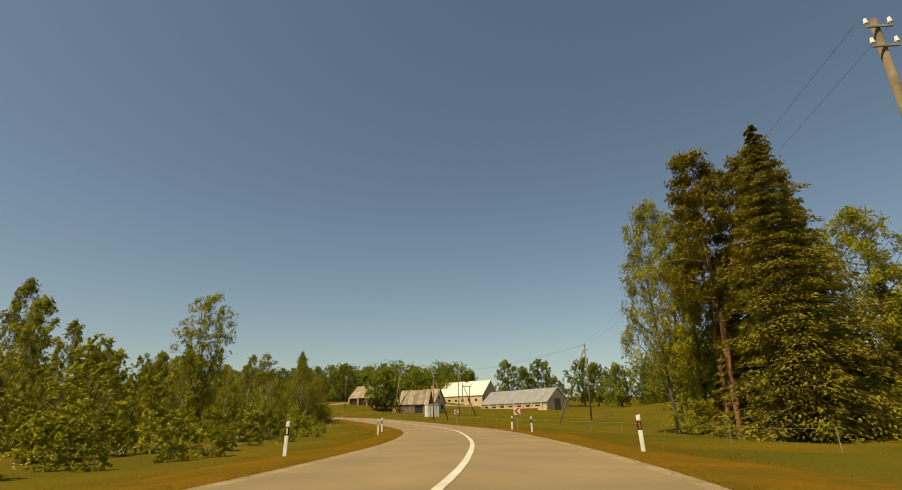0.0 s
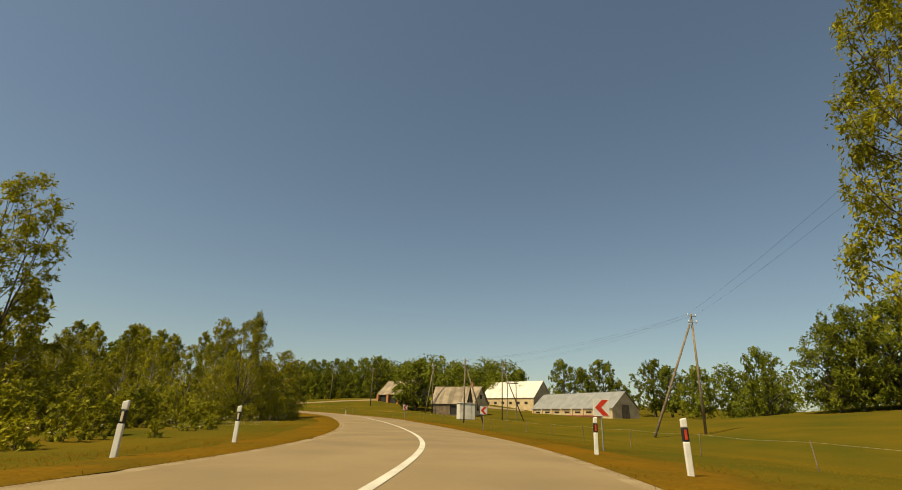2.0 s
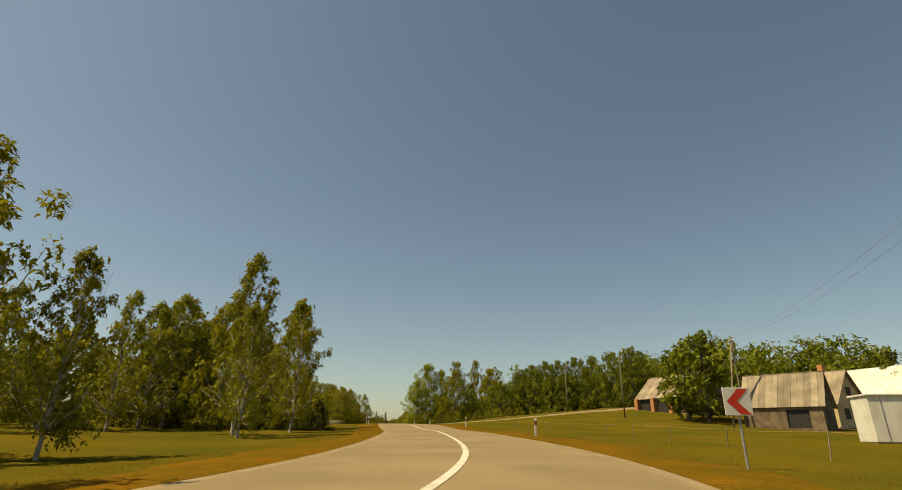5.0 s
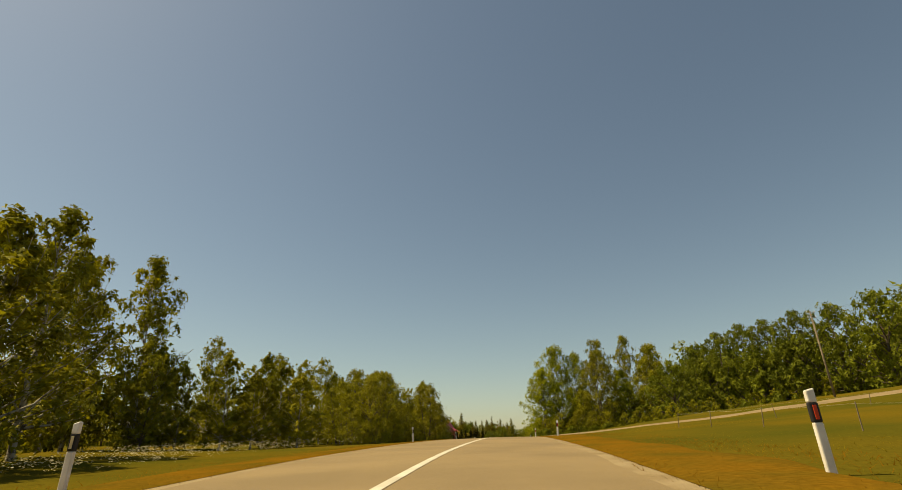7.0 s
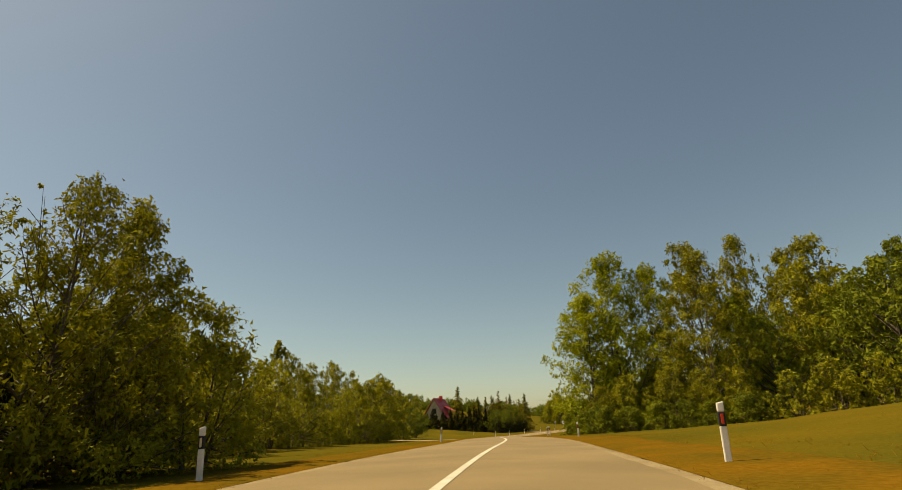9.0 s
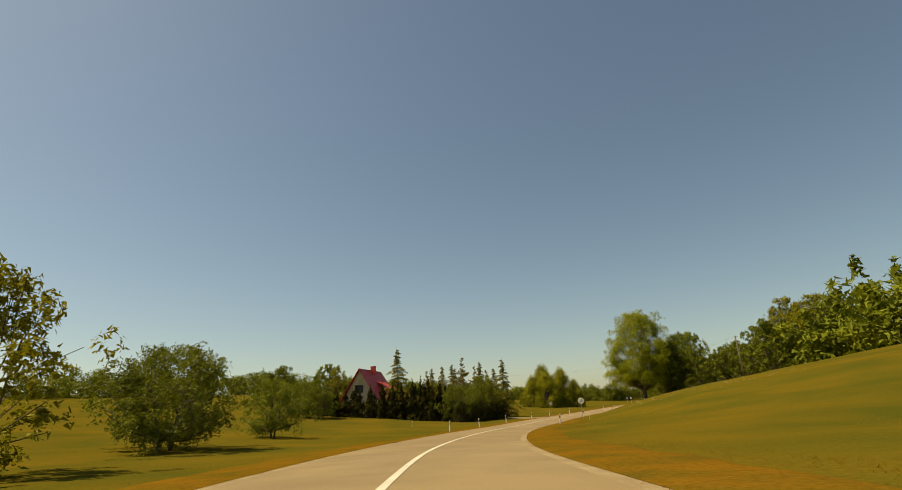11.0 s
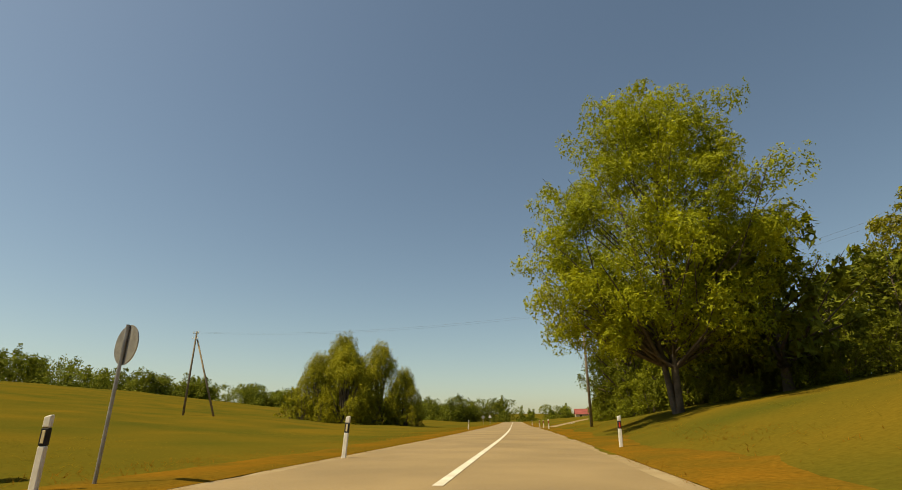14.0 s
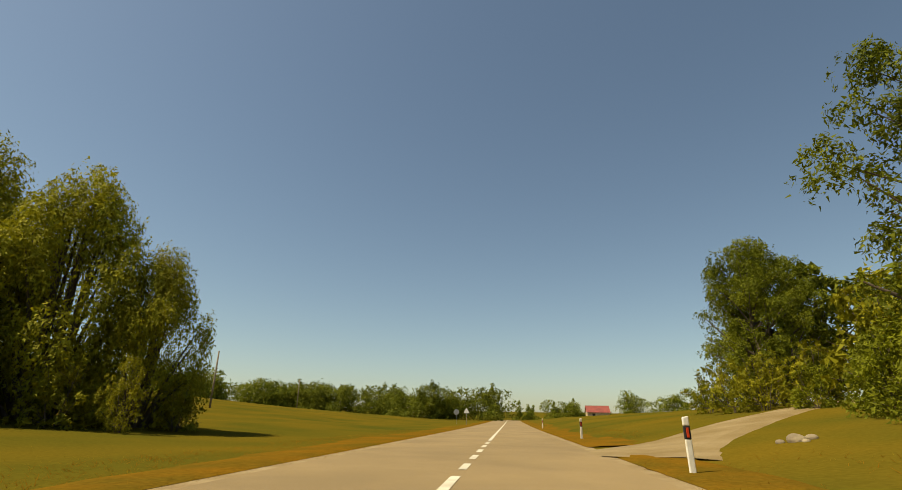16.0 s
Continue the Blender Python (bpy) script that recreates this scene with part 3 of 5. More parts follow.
RIGHT_POSTS = [(18.00, -81.50), (22.40, -59.78), (22.65, -54.39), (8.67, 14.06), (-4.98, 38.27), (-21.43, 64.26), (-37.27, 90.36), (-52.8, 117.2), (-64.32, 134.21), (-66.98, 138.60), (-92.69, 186.55), (-98.5, 208.4), (-104.33, 240.16), (-111.59, 281.58), (-113.47, 291.77), (-116.42, 309.81), (-122.23, 340.92)]


def road_angle(x, y):
    i = int(((CENTRE[:, 1] - x) ** 2 + (CENTRE[:, 2] - y) ** 2).argmin())
    return math.degrees(math.atan2(-TANGENT[i, 0], TANGENT[i, 1]))


oak = grow(1, 14, 6.2, 2.4, 34, 1.45, 4300, 0.39, LEAF_OAK, BARK, "broadleaf_tree", "dark green broadleaf tree on dry meadow grass", ROUND, holes=0.4, shell=0.33)
oak_b = grow(2, 12, 4.8, 1.6, 30, 1.25, 4300, 0.34, LEAF_OAK, BARK, "broadleaf_tree", "dark green broadleaf tree on dry meadow grass", ROUND, holes=0.4, shell=0.33)
oak_mid = grow(32, 14, 5.8, 1.2, 50, 1.2, 9000, 0.25, LEAF_OAK, BARK, "broadleaf_tree", "dark green broadleaf tree at the edge of a wood", ROUND, holes=0.38, shell=0.33)
birch_mid = grow(33, 9.6, 2.3, 0.4, 34, 0.6, 3600, 0.19, LEAF_BIRCH, BIRCH_BARK, "birch_tree", "slender young birch in the roadside scrub", SPINDLE, drop=1.0, hang=1.3, spikes=5, radius=0.09, holes=0.35)
alder_mid = grow(34, 8.5, 2.4, 0.3, 34, 0.62, 3600, 0.18, LEAF_WILLOW, BARK, "alder_tree", "young olive-green alder in the roadside scrub", OVAL, stems=2, spikes=5, radius=0.09, holes=0.38)
grove_a = grow(4, 16, 4.6, 0.8, 60, 1.0, 24000, 0.15, LEAF_ASH, BARK, "grove_tree", "tall leafy green tree of a roadside grove", OVAL, stems=2, spread=0.4, holes=0.45, radius=0.2, shell=0.33)
grove_b = grow(5, 16, 4.3, 0.8, 60, 0.85, 18000, 0.155, LEAF_BIRCH, BARK, "aspen_tree", "tall thin-leaved aspen of a roadside grove", OVAL, stems=2, spread=0.3, holes=0.5, spikes=4, drop=1.0, radius=0.16)
birch = grow(6, 12.6, 2.7, 1.2, 40, 0.6, 8000, 0.14, LEAF_BIRCH, BIRCH_BARK, "birch_tree", "slender birch with hanging twigs and olive leaves", SPINDLE, stems=1, drop=1.4, hang=1.5, rise=1.0, spikes=4, radius=0.12)
birch_b = grow(7, 10.6, 2.9, 0.4, 40, 0.62, 7500, 0.13, LEAF_BIRCH, BIRCH_BARK, "birch_tree", "slender birch with hanging twigs and olive leaves", OVAL, stems=2, spread=0.4, drop=1.2, hang=1.3, rise=0.9, spikes=6, radius=0.11)
birch_near = grow(26, 10.6, 3.0, 0.3, 60, 0.5, 20000, 0.078, LEAF_BIRCH, BARK, "birch_tree", "slender roadside birch with fine hanging leaves", OVAL, stems=2, spread=0.4, drop=1.4, hang=1.5, rise=0.9, spikes=6, radius=0.11)
birch_airy = grow(28, 13.5, 2.8, 2.2, 50, 0.66, 15000, 0.11, LEAF_WILLOW, BARK, "aspen_tree", "airy young aspen with bare lower stems", VASE, stems=4, spread=0.35, rise=1.3, holes=0.45, spikes=5, radius=0.11)
birch_weep = grow(29, 10.6, 2.3, 1.0, 44, 0.42, 15000, 0.085, LEAF_BIRCH, BIRCH_BARK, "birch_tree", "weeping birch with long hanging twigs", SPINDLE, stems=1, drop=2.5, hang=2.6, rise=1.2, spikes=2, radius=0.12)
shrub_near = grow(27, 5, 2.5, 0.15, 40, 0.55, 10000, 0.082, LEAF_WILLOW, BARK, "willow_shrub", "dense olive-green willow shrub in roadside grass", BUSH, stems=5, spread=1.0, spikes=5, radius=0.06)
shrub = grow(8, 5, 2.5, 0.15, 28, 0.62, 2700, 0.165, LEAF_WILLOW, BARK, "willow_shrub", "dense olive-green willow shrub in roadside grass", BUSH, stems=4, spread=1.0, spikes=4, radius=0.06)
shrub_b = grow(9, 5.3, 2.1, 0.15, 30, 0.5, 7500, 0.09, LEAF_BIRCH, BARK, "alder_shrub", "upright olive-green alder shrub in roadside grass", OVAL, stems=4, spread=0.6, spikes=6, radius=0.05)
# added bush; its darkened leaf colour stands in for shade under the trees
dark_bush = grow(31, 2.9, 1.5, 0.1, 30, 0.42, 4200, 0.075, SHADE_LEAF, BARK, "hedge_bush", "dense added bush with darkened leaves standing for shade under trees", BUSH, stems=3, spread=0.9, spikes=3, radius=0.04)


def old_willow(seed, h, w):
    """A broad many-stemmed willow: leaning stems that carry separate rounded heads of leaves, with dark gaps between them."""
    rng = np.random.default_rng(seed)
    verts, faces, lobes = [], [], []
    heads = 38
    for k in range(heads):
        f = (k + 0.5 * rng.random()) / heads
        z = h * (0.97 - 0.86 * f**1.15)
        r = w * min(0.38 + 1.5 * f, 1.0) * (0.7 + 0.32 * rng.random())
        a = k * 2.399 + 0.5 * rng.normal()
        c = w * (0.26 + 0.12 * rng.random())
        top = Vector((math.cos(a) * max(r - c, 0.1), math.sin(a) * max(r - c, 0.1), max(z - c, 0.5)))
        foot = Vector((math.cos(a) * 0.5, math.sin(a) * 0.5, -0.3))
        polyrod(verts, faces, [foot, foot.lerp(top, 0.5) + Vector((0, 0, 0.12 * h * (1 - f))), top], [0.16, 0.1, 0.03], 6)
        lobes.append((top.x, top.y, top.z, c, c, c * 1.05))
        for q in range(5):
            b, g = a + rng.normal() * 0.9, c * (0.5 + 0.25 * rng.random())
            side = Vector((math.cos(b) * c * 0.6, math.sin(b) * c * 0.6, c * (0.35 * rng.normal() - 0.5)))
            lobes.append((top.x + side.x, top.y + side.y, max(top.z + side.z, 0.3), g, g, g * 1.35))
    return make_tree("willow_tree", mesh_from("trunk", verts, faces, BARK, True), tris("crown", leaves(rng, lobes, 56000, 0.11, 0.05, 0.9, 0.22, 9), LEAF_SALLOW), "broad rounded willow with grey-green leaves")


willow = old_willow(10, 13, 5.4)
orchard = grow(11, 6, 3.6, 0.9, 44, 0.75, 20000, 0.085, LEAF_OAK, BARK, "garden_tree", "low spreading garden tree with light green leaves", ROUND, stems=3, spread=0.9, holes=0.4, radius=0.12)
spruce = conifer(12, 12, 3.3, 19000, 0.14, NEEDLE, BARK, "spruce_tree", "dark pointed spruce with drooping branches")
spruce_b = conifer(13, 22, 5.2, 46000, 0.155, NEEDLE, BARK, "spruce_tree", "tall dark spruce with brownish drooping branches", per_tier=9)
young_pine = conifer(14, 11, 2.6, 8000, 0.14, NEEDLE_PINE, PINE_BARK, "young_pine", "young pine with upswept tufted branches", low=0.2, sag=-0.45, per_tier=6, gap=0.75)


def pine_tree(seed, h):
    """A tall pine: bare orange stem, level boughs with flat plates of needle tufts at their ends."""
    rng = np.random.default_rng(seed)
    verts, faces, lobes = [], [], []
    pts = [Vector((rng.normal() * 0.02 * i, rng.normal() * 0.02 * i, h * i / 8 - (0.4 if i == 0 else 0))) for i in range(9)]
    polyrod(verts, faces, pts, [0.013 * h * (1 - 0.105 * i) for i in range(9)], 9)
    for k in range(34):
        f = (k + rng.random()) / 34
        z = h * (0.4 + 0.58 * f)
        r = (0.9 + 2.9 * (1 - f) ** 0.7) * (0.6 + 0.55 * rng.random())
        a = k * 2.399 + rng.random()
        tip = Vector((math.cos(a) * r, math.sin(a) * r, z + 0.25 * r))
        polyrod(verts, faces, [(0, 0, z), tip], [0.05, 0.012], 4)
        for s in (0.55, 0.8, 1.0):
            q = Vector((0, 0, z)).lerp(tip, s) + Vector((rng.normal(), rng.normal(), 0.5 * rng.normal())) * 0.3
            c = 0.55 + 0.35 * rng.random()
            lobes.append((q.x, q.y, q.z + 0.15, c, c, c * 0.5))
    return make_tree("pine_tree", mesh_from("trunk", verts, faces, PINE_BARK, True), tris("crown", leaves(rng, lobes, 16000, 0.14, 0.35, -0.8, 0.5), NEEDLE_PINE), "tall pine with orange bark and tufted needles")


pine = pine_tree(15, 22)


def thuja(seed, h, w):
    """A columnar hedge conifer with upright sprays."""
    rng = np.random.default_rng(seed)
    verts, faces = [], []
    polyrod(verts, faces, [(0, 0, -0.3), (0, 0, h * 0.5), (0, 0, h * 0.96)], [0.07, 0.05, 0.01], 6)
    lobes = []
    for f in np.linspace(0.03, 0.98, 22):
        r = w * (1 - f**2.2) * (0.85 + 0.3 * rng.random()) + 0.05
        for j in range(3):
            a = rng.random() * 6.28
            lobes.append((math.cos(a) * r * 0.45, math.sin(a) * r * 0.45, h * f, r * 0.62, r * 0.62, h * 0.055))
    return make_tree("thuja", mesh_from("trunk", verts, faces, BARK, True), tris("crown", leaves(rng, lobes, 2600, 0.15, 0.2, -2.5, 0.35), THUJA), "dark columnar thuja of a garden hedge", "hedge tree")


column = thuja(16, 6, 0.75)
ash_big = grow(17, 20.4, 7.4, 5.2, 96, 1.45, 165000, 0.1, LEAF_ASH, BARK, "ash_tree", "huge sunlit ash tree with feathery light green leaves", ROUND, stems=3, spread=0.5, radius=0.24, holes=0.1, rise=0.9, drop=0.5, shell=0.36,
               boughs=[(-6.0 + 0.8 * math.sin(k * 2.1) - 0.04 * k, 2.0 * math.cos(k * 2.4), 5.0 + 0.5 * k) for k in range(12)])
maple = grow(18, 16, 6.2, 1.2, 60, 1.4, 66000, 0.125, LEAF_MAPLE, BARK, "maple_tree", "dense green maple above the road bank", ROUND, holes=0.25, shell=0.35)
bank_bush = grow(35, 2.8, 1.6, 0.1, 34, 0.45, 8000, 0.076, LEAF_HAZEL, BARK, "hazel_bush", "dense fresh green bush on the road bank", BUSH, stems=4, spread=0.9, spikes=3, radius=0.04)
aspen = grow(19, 18, 3.8, 4.0, 60, 0.85, 42000, 0.1, LEAF_BIRCH, BARK, "aspen_tree", "tall loose-crowned tree with light hanging leaves", OVAL, stems=2, spread=0.4, holes=0.55, drop=1.2, hang=1.3, radius=0.2)
birch_far = grow(20, 10.6, 2.5, 0.4, 22, 0.8, 1300, 0.36, LEAF_BIRCH, BIRCH_BARK, "birch_tree", "slender young birch in the roadside wood", SPINDLE, drop=1.0, hang=1.3, spikes=4, radius=0.1, holes=0.3)
alder_far = grow(21, 9, 2.4, 0.3, 20, 0.85, 1150, 0.36, LEAF_WILLOW, BARK, "alder_tree", "young olive-green alder in the roadside wood", OVAL, stems=2, spikes=3, radius=0.1, holes=0.35)
shrub_far = grow(22, 4.5, 2.2, 0.15, 16, 0.65, 1000, 0.28, LEAF_WILLOW, BARK, "willow_shrub", "low olive-green willow shrub in long grass", BUSH, stems=3, spread=0.9, spikes=3, radius=0.05, holes=0.35)
shrub_mid = grow(24, 4.5, 2.2, 0.15, 16, 0.62, 1000, 0.25, LEAF_WILLOW, BARK, "willow_shrub", "low olive-green willow shrub in long grass", BUSH, stems=3, spread=0.9, spikes=4, radius=0.05, holes=0.35)
spruce_far = conifer(23, 11, 2.4, 1900, 0.31, NEEDLE, BARK, "spruce_tree", "dark pointed young spruce in the roadside wood", per_tier=6, gap=0.7)
PROTOS = [bank_bush, oak_mid, birch_mid, alder_mid, dark_bush, birch_near, birch_airy, birch_weep, shrub_near, oak, oak_b, grove_a, grove_b, birch, birch_b, shrub, shrub_b, willow, orchard, spruce, spruce_b, young_pine, pine, column,
          ash_big, maple, aspen, birch_far, alder_far, shrub_far, shrub_mid, spruce_far]

# the tall clump by the first bend
put(pine, [(36.9, -62.6, 1.04), (38.6, -59.5, 0.92), (41.0, -62.0, 0.95), (39.5, -66.0, 0.98)])
put(spruce, [(41.2, -57.6, 1.0, 1.1), (39.6, -61.0, 0.9, 1.1), (43.6, -58.6, 0.9, 1.1)])
put(spruce_b, [(37.3, -68.7, 1.0), (42.5, -65.5, 0.88), (48.5, -66.0, 0.5)])
put(aspen, [(38.3, -53.6, 1.25, 1.05), (39.5, -56.0, 0.98, 1.0), (49.5, -64.0, 0.95, 1.15), (45.0, -58.0, 0.9, 1.0), (53.0, -67.5, 0.55, 0.9)])
put(oak_b, [(43.0, -61.0, 0.8), (50.0, -66.5, 0.85)])
put(shrub, [(38.6, -55.4, 0.8), (40.4, -57.8, 0.95), (42.4, -59.6, 1.0), (37.6, -57.4, 0.6), (44.5, -57.0, 1.0), (46.5, -60.5, 1.0), (41.4, -71.1, 0.6), (47.9, -72.6, 0.5), (44.0, -69.5, 0.6), (50.9, -71.1, 0.5)])
# trees left of the first bend
put(birch_airy, [(-4.6, -41.0, 1.02, 1.0)])
put(birch_near, [(3.4, -23.6, 0.82, 0.8), (4.6, -20.0, 0.5, 0.8)])
put(birch, [(-23.6, -37.2, 1.2), (-19.6, -41.6, 1.0), (-30.6, -45.6, 1.0), (-13.6, -47.6, 0.75)])
put(birch_b, [(-3.2, -10.2, 1.0), (-7.6, -15.6, 0.7), (0.4, -27.6, 0.55), (-11.6, -23.6, 0.65)])
put(birch, [(-8.6, 8.1, 0.95), (0.0, -7.6, 0.5), (-5.6, 5.4, 0.6), (-11.1, 16.4, 0.85)])
put(birch_weep, [(2.9, -19.4, 0.96, 0.95)])
put(birch_near, [(5.0, -14.4, 0.66, 0.85), (3.7, -16.2, 0.55, 0.8), (1.6, -14.5, 0.62), (0.6, -20.5, 0.45, 0.7)])
put(shrub_near, [(6.4, -22.0, 0.5), (6.2, -18.0, 0.5), (5.6, -13.5, 0.5), (4.6, -21.0, 0.55), (3.0, -24.5, 0.5)])
put(shrub, [(2.1, -43.5, 0.55), (4.3, -37.9, 0.5), (-1.0, -40.0, 0.6), (3.4, -31.0, 0.5)])
put(birch, [(-29.6, -0.6, 0.72, 0.75), (-23.6, 2.4, 0.76, 0.75), (-17.6, 6.4, 0.76, 0.7), (-37.6, -7.6, 0.8, 0.8), (-16.9, -2.6, 0.8, 0.75)])
# left of the climb
put(birch, [(-18.4, 25.2, 1.05, 0.95), (-21.0, 20.5, 0.9, 1.0), (-24.0, 25.5, 0.98, 1.0), (-26.5, 31.5, 0.75, 1.2), (-29.0, 34.0, 0.78, 1.2), (-24.5, 22.3, 1.0, 1.3), (-31.0, 27.0, 1.1, 1.3), (-24.5, 16.0, 0.95, 1.3), (-21.5, 11.5, 0.8, 1.1), (-28.0, 20.0, 1.0, 1.3), (-34.7, 37.3, 1.0, 1.2), (-33.8, 34.5, 0.85, 1.1), (-50.7, 48.3, 1.3, 1.45), (-50.5, 42.6, 1.25, 1.45), (-46.6, 39.4, 1.1, 1.4)])
put(birch_b, [(-81.0, 117.0, 0.8), (-84.0, 113.5, 0.9, 0.8), (-88.0, 122.0, 0.95, 0.85), (-78.5, 112.0, 0.75), (-91.0, 128.0, 0.9, 0.8), (-58.8, 59.1, 1.1), (-49.6, 60.8, 0.85), (-47.1, 64.2, 0.82), (-51.6, 65.4, 0.85), (-67.6, 87.9, 0.85, 1.0), (-68.1, 91.9, 0.85, 1.0), (-70.6, 95.0, 0.8, 1.0)])
put(birch_near, [(-48.8, 71.1, 0.78), (-48.3, 73.0, 0.78), (-48.8, 74.9, 0.78, 0.9), (-49.6, 76.4, 0.74), (-51.0, 78.6, 0.6)])
put(birch_near, [(-50.8, 72.0, 0.82, 0.95), (-51.2, 76.0, 0.82), (-52.5, 80.0, 0.6)])
put(birch_near, [(-61.5, 88.4, 0.72, 0.8), (-64.0, 91.0, 0.75, 0.85)])
put(birch_b, [(-53.6, 44.9, 1.25, 1.4)])
put(oak_b, [(-31.0, 23.0, 0.85), (-27.0, 17.0, 0.85)])
put(shrub, [(-18.0, 21.5, 0.8), (-16.2, 23.0, 0.65), (-20.5, 25.5, 0.8), (-22.5, 21.5, 0.75), (-25.0, 26.0, 0.75), (-28.5, 30.0, 0.7), (-20.5, 16.5, 0.7), (-33.0, 34.0, 0.6), (-30.0, 35.0, 0.45), (-79.0, 121.6, 1.45, 1.25), (-83.9, 127.3, 1.45, 1.2), (-89.8, 133.1, 1.7, 1.3), (-75.6, 117.4, 1.1)])
put(birch_near, [(-38.5, 62.8, 0.58, 0.75), (-40.0, 65.4, 0.64, 0.85), (-42.2, 68.3, 0.68, 0.85)])
put(shrub_near, [(-42.0, 62.5, 1.1), (-45.0, 68.5, 1.15), (-49.8, 79.4, 0.95), (-46.5, 75.9, 0.85), (-37.4, 62.2, 0.5), (-39.2, 66.0, 0.55), (-41.9, 69.5, 0.6), (-38.0, 60.2, 0.55), (-63.5, 95.4, 1.1), (-68.2, 103.0, 1.1), (-71.7, 111.4, 1.05)])
put(shrub_b, [(-43.1, 65.4, 1.2), (-39.6, 71.9, 1.1), (-43.6, 72.4, 1.1), (-57.6, 87.4, 1.1), (-59.6, 91.4, 1.1), (-65.6, 99.4, 1.1), (-73.6, 114.4, 1.1), (-77.1, 119.9, 1.3), (-86.6, 129.4, 1.4), (-91.6, 137.9, 1.4)])
put(orchard, [(-100.7, 148.7, 1.05, 1.2), (-106.2, 151.5, 1.2), (-113.1, 165.0, 0.95)])
put(birch_near, [(-15.8, 21.6, 1.05, 0.95), (-49.8, 83.4, 0.74, 0.8)])
put(shrub_near, [(-50.6, 82.4, 1.1), (-52.0, 85.6, 1.25), (-49.4, 84.8, 0.75), (-51.2, 87.6, 1.0), (-48.6, 81.2, 0.6)])
put(birch_weep, [(-51.4, 85.2, 0.78, 0.95)])
# added dark bushes; their leaf colour darkens the understorey below the birches
put(dark_bush, [(-15.0, 24.6, 1.0), (-17.0, 26.4, 1.1), (-12.6, 21.4, 0.9), (-51.5, 82.0, 1.1), (-52.6, 84.6, 1.1), (-50.6, 81.0, 0.9)])
# grove on the right of the straight
put(grove_a, [(-57.2, 139.5, 1.33, 1.2), (-59.8, 136.5, 1.0, 1.1), (-53.2, 141.5, 1.2, 0.9), (-45.5, 148.0, 0.9)])
put(grove_b, [(-49.6, 146.0, 1.4, 1.0), (-44.5, 150.5, 1.42, 0.95), (-39.5, 150.0, 1.2, 1.0), (-37.0, 144.0, 1.15, 1.1), (-47.0, 138.0, 1.15, 1.1)])
put(bank_bush, [(-60.2, 132.6, 0.83, 1.04), (-58.3, 131.0, 0.90, 1.14), (-56.0, 129.6, 0.98, 1.23), (-53.6, 130.4, 0.90, 1.14), (-51.0, 131.5, 0.98, 1.23), (-48.6, 131.0, 0.90, 1.14), (-46.0, 130.5, 0.90, 1.14), (-61.5, 136.0, 0.90, 1.14), (-62.5, 139.5, 0.90, 1.14), (-43.5, 131.5, 0.98, 1.23)])
put(shrub, [(-40.0, 132.2, 0.8), (-37.0, 132.0, 0.9), (-34.0, 132.6, 0.85), (-31.0, 133.0, 0.9), (-28.0, 134.0, 0.9), (-25.0, 136.0, 0.9), (-22.0, 138.0, 0.9), (-18.5, 139.5, 0.9), (-15.0, 139.0, 0.9), (-11.0, 137.5, 0.9), (-7.0, 136.5, 0.9)])
put(shrub_b, [(-57.2, 133.0, 0.95), (-54.6, 133.5, 1.1), (-50.2, 134.0, 1.15), (-47.2, 133.6, 1.05), (-44.5, 134.0, 1.0), (-60.6, 138.4, 0.8)])
put(oak_mid, [(-28.9, 149.5, 1.22, 0.95), (-24.0, 147.5, 1.32, 0.95), (-19.4, 146.5, 1.36, 0.95), (-14.8, 143.6, 1.3, 0.95), (-9.5, 142.0, 1.3, 1.0), (-4.0, 139.0, 1.25, 1.0), (2.0, 134.0, 1.2, 1.0), (8.0, 128.0, 1.15, 1.0)])
put(oak_b, [(-26.3, 146.0, 1.05, 0.95), (-17.0, 142.0, 1.0, 0.95), (-11.8, 139.5, 1.05, 0.95)])
put(oak_mid, [(-31.9, 138.2, 0.95, 0.8), (-35.1, 142.4, 0.85, 0.75), (-42.0, 141.0, 0.75, 0.65)])
put(grove_b, [(-51.0, 138.5, 0.65, 0.85)])
put(grove_b, [(-74.3, 283.0, 1.1, 1.2), (-72.0, 279.5, 1.2, 1.2), (-69.0, 276.0, 1.05, 1.2), (-66.0, 271.0, 1.05, 1.3)])
put(oak_b, [(-77.0, 284.0, 1.2, 1.0), (-80.5, 287.0, 0.95, 1.0), (-70.5, 280.5, 1.3, 1.0), (-67.0, 275.0, 1.3, 1.1), (-63.0, 268.0, 1.3, 1.1)])
# by the house with the red roof
put(spruce, [(-120.5, 224.0, 0.95), (-135.8, 209.6, 1.1, 1.15), (-124.0, 226.5, 0.82), (-128.0, 227.5, 0.95, 0.8), (-133.3, 221.0, 0.85, 0.8), (-133.3, 224.5, 0.9, 0.8), (-136.0, 229.5, 0.85), (-141.0, 227.5, 0.85)])
put(young_pine, [(-130.5, 224.5, 1.08), (-144.0, 229.5, 0.85), (-121.0, 218.5, 0.8), (-124.0, 220.5, 0.85), (-126.5, 223.0, 0.9), (-120.0, 221.0, 0.55)])
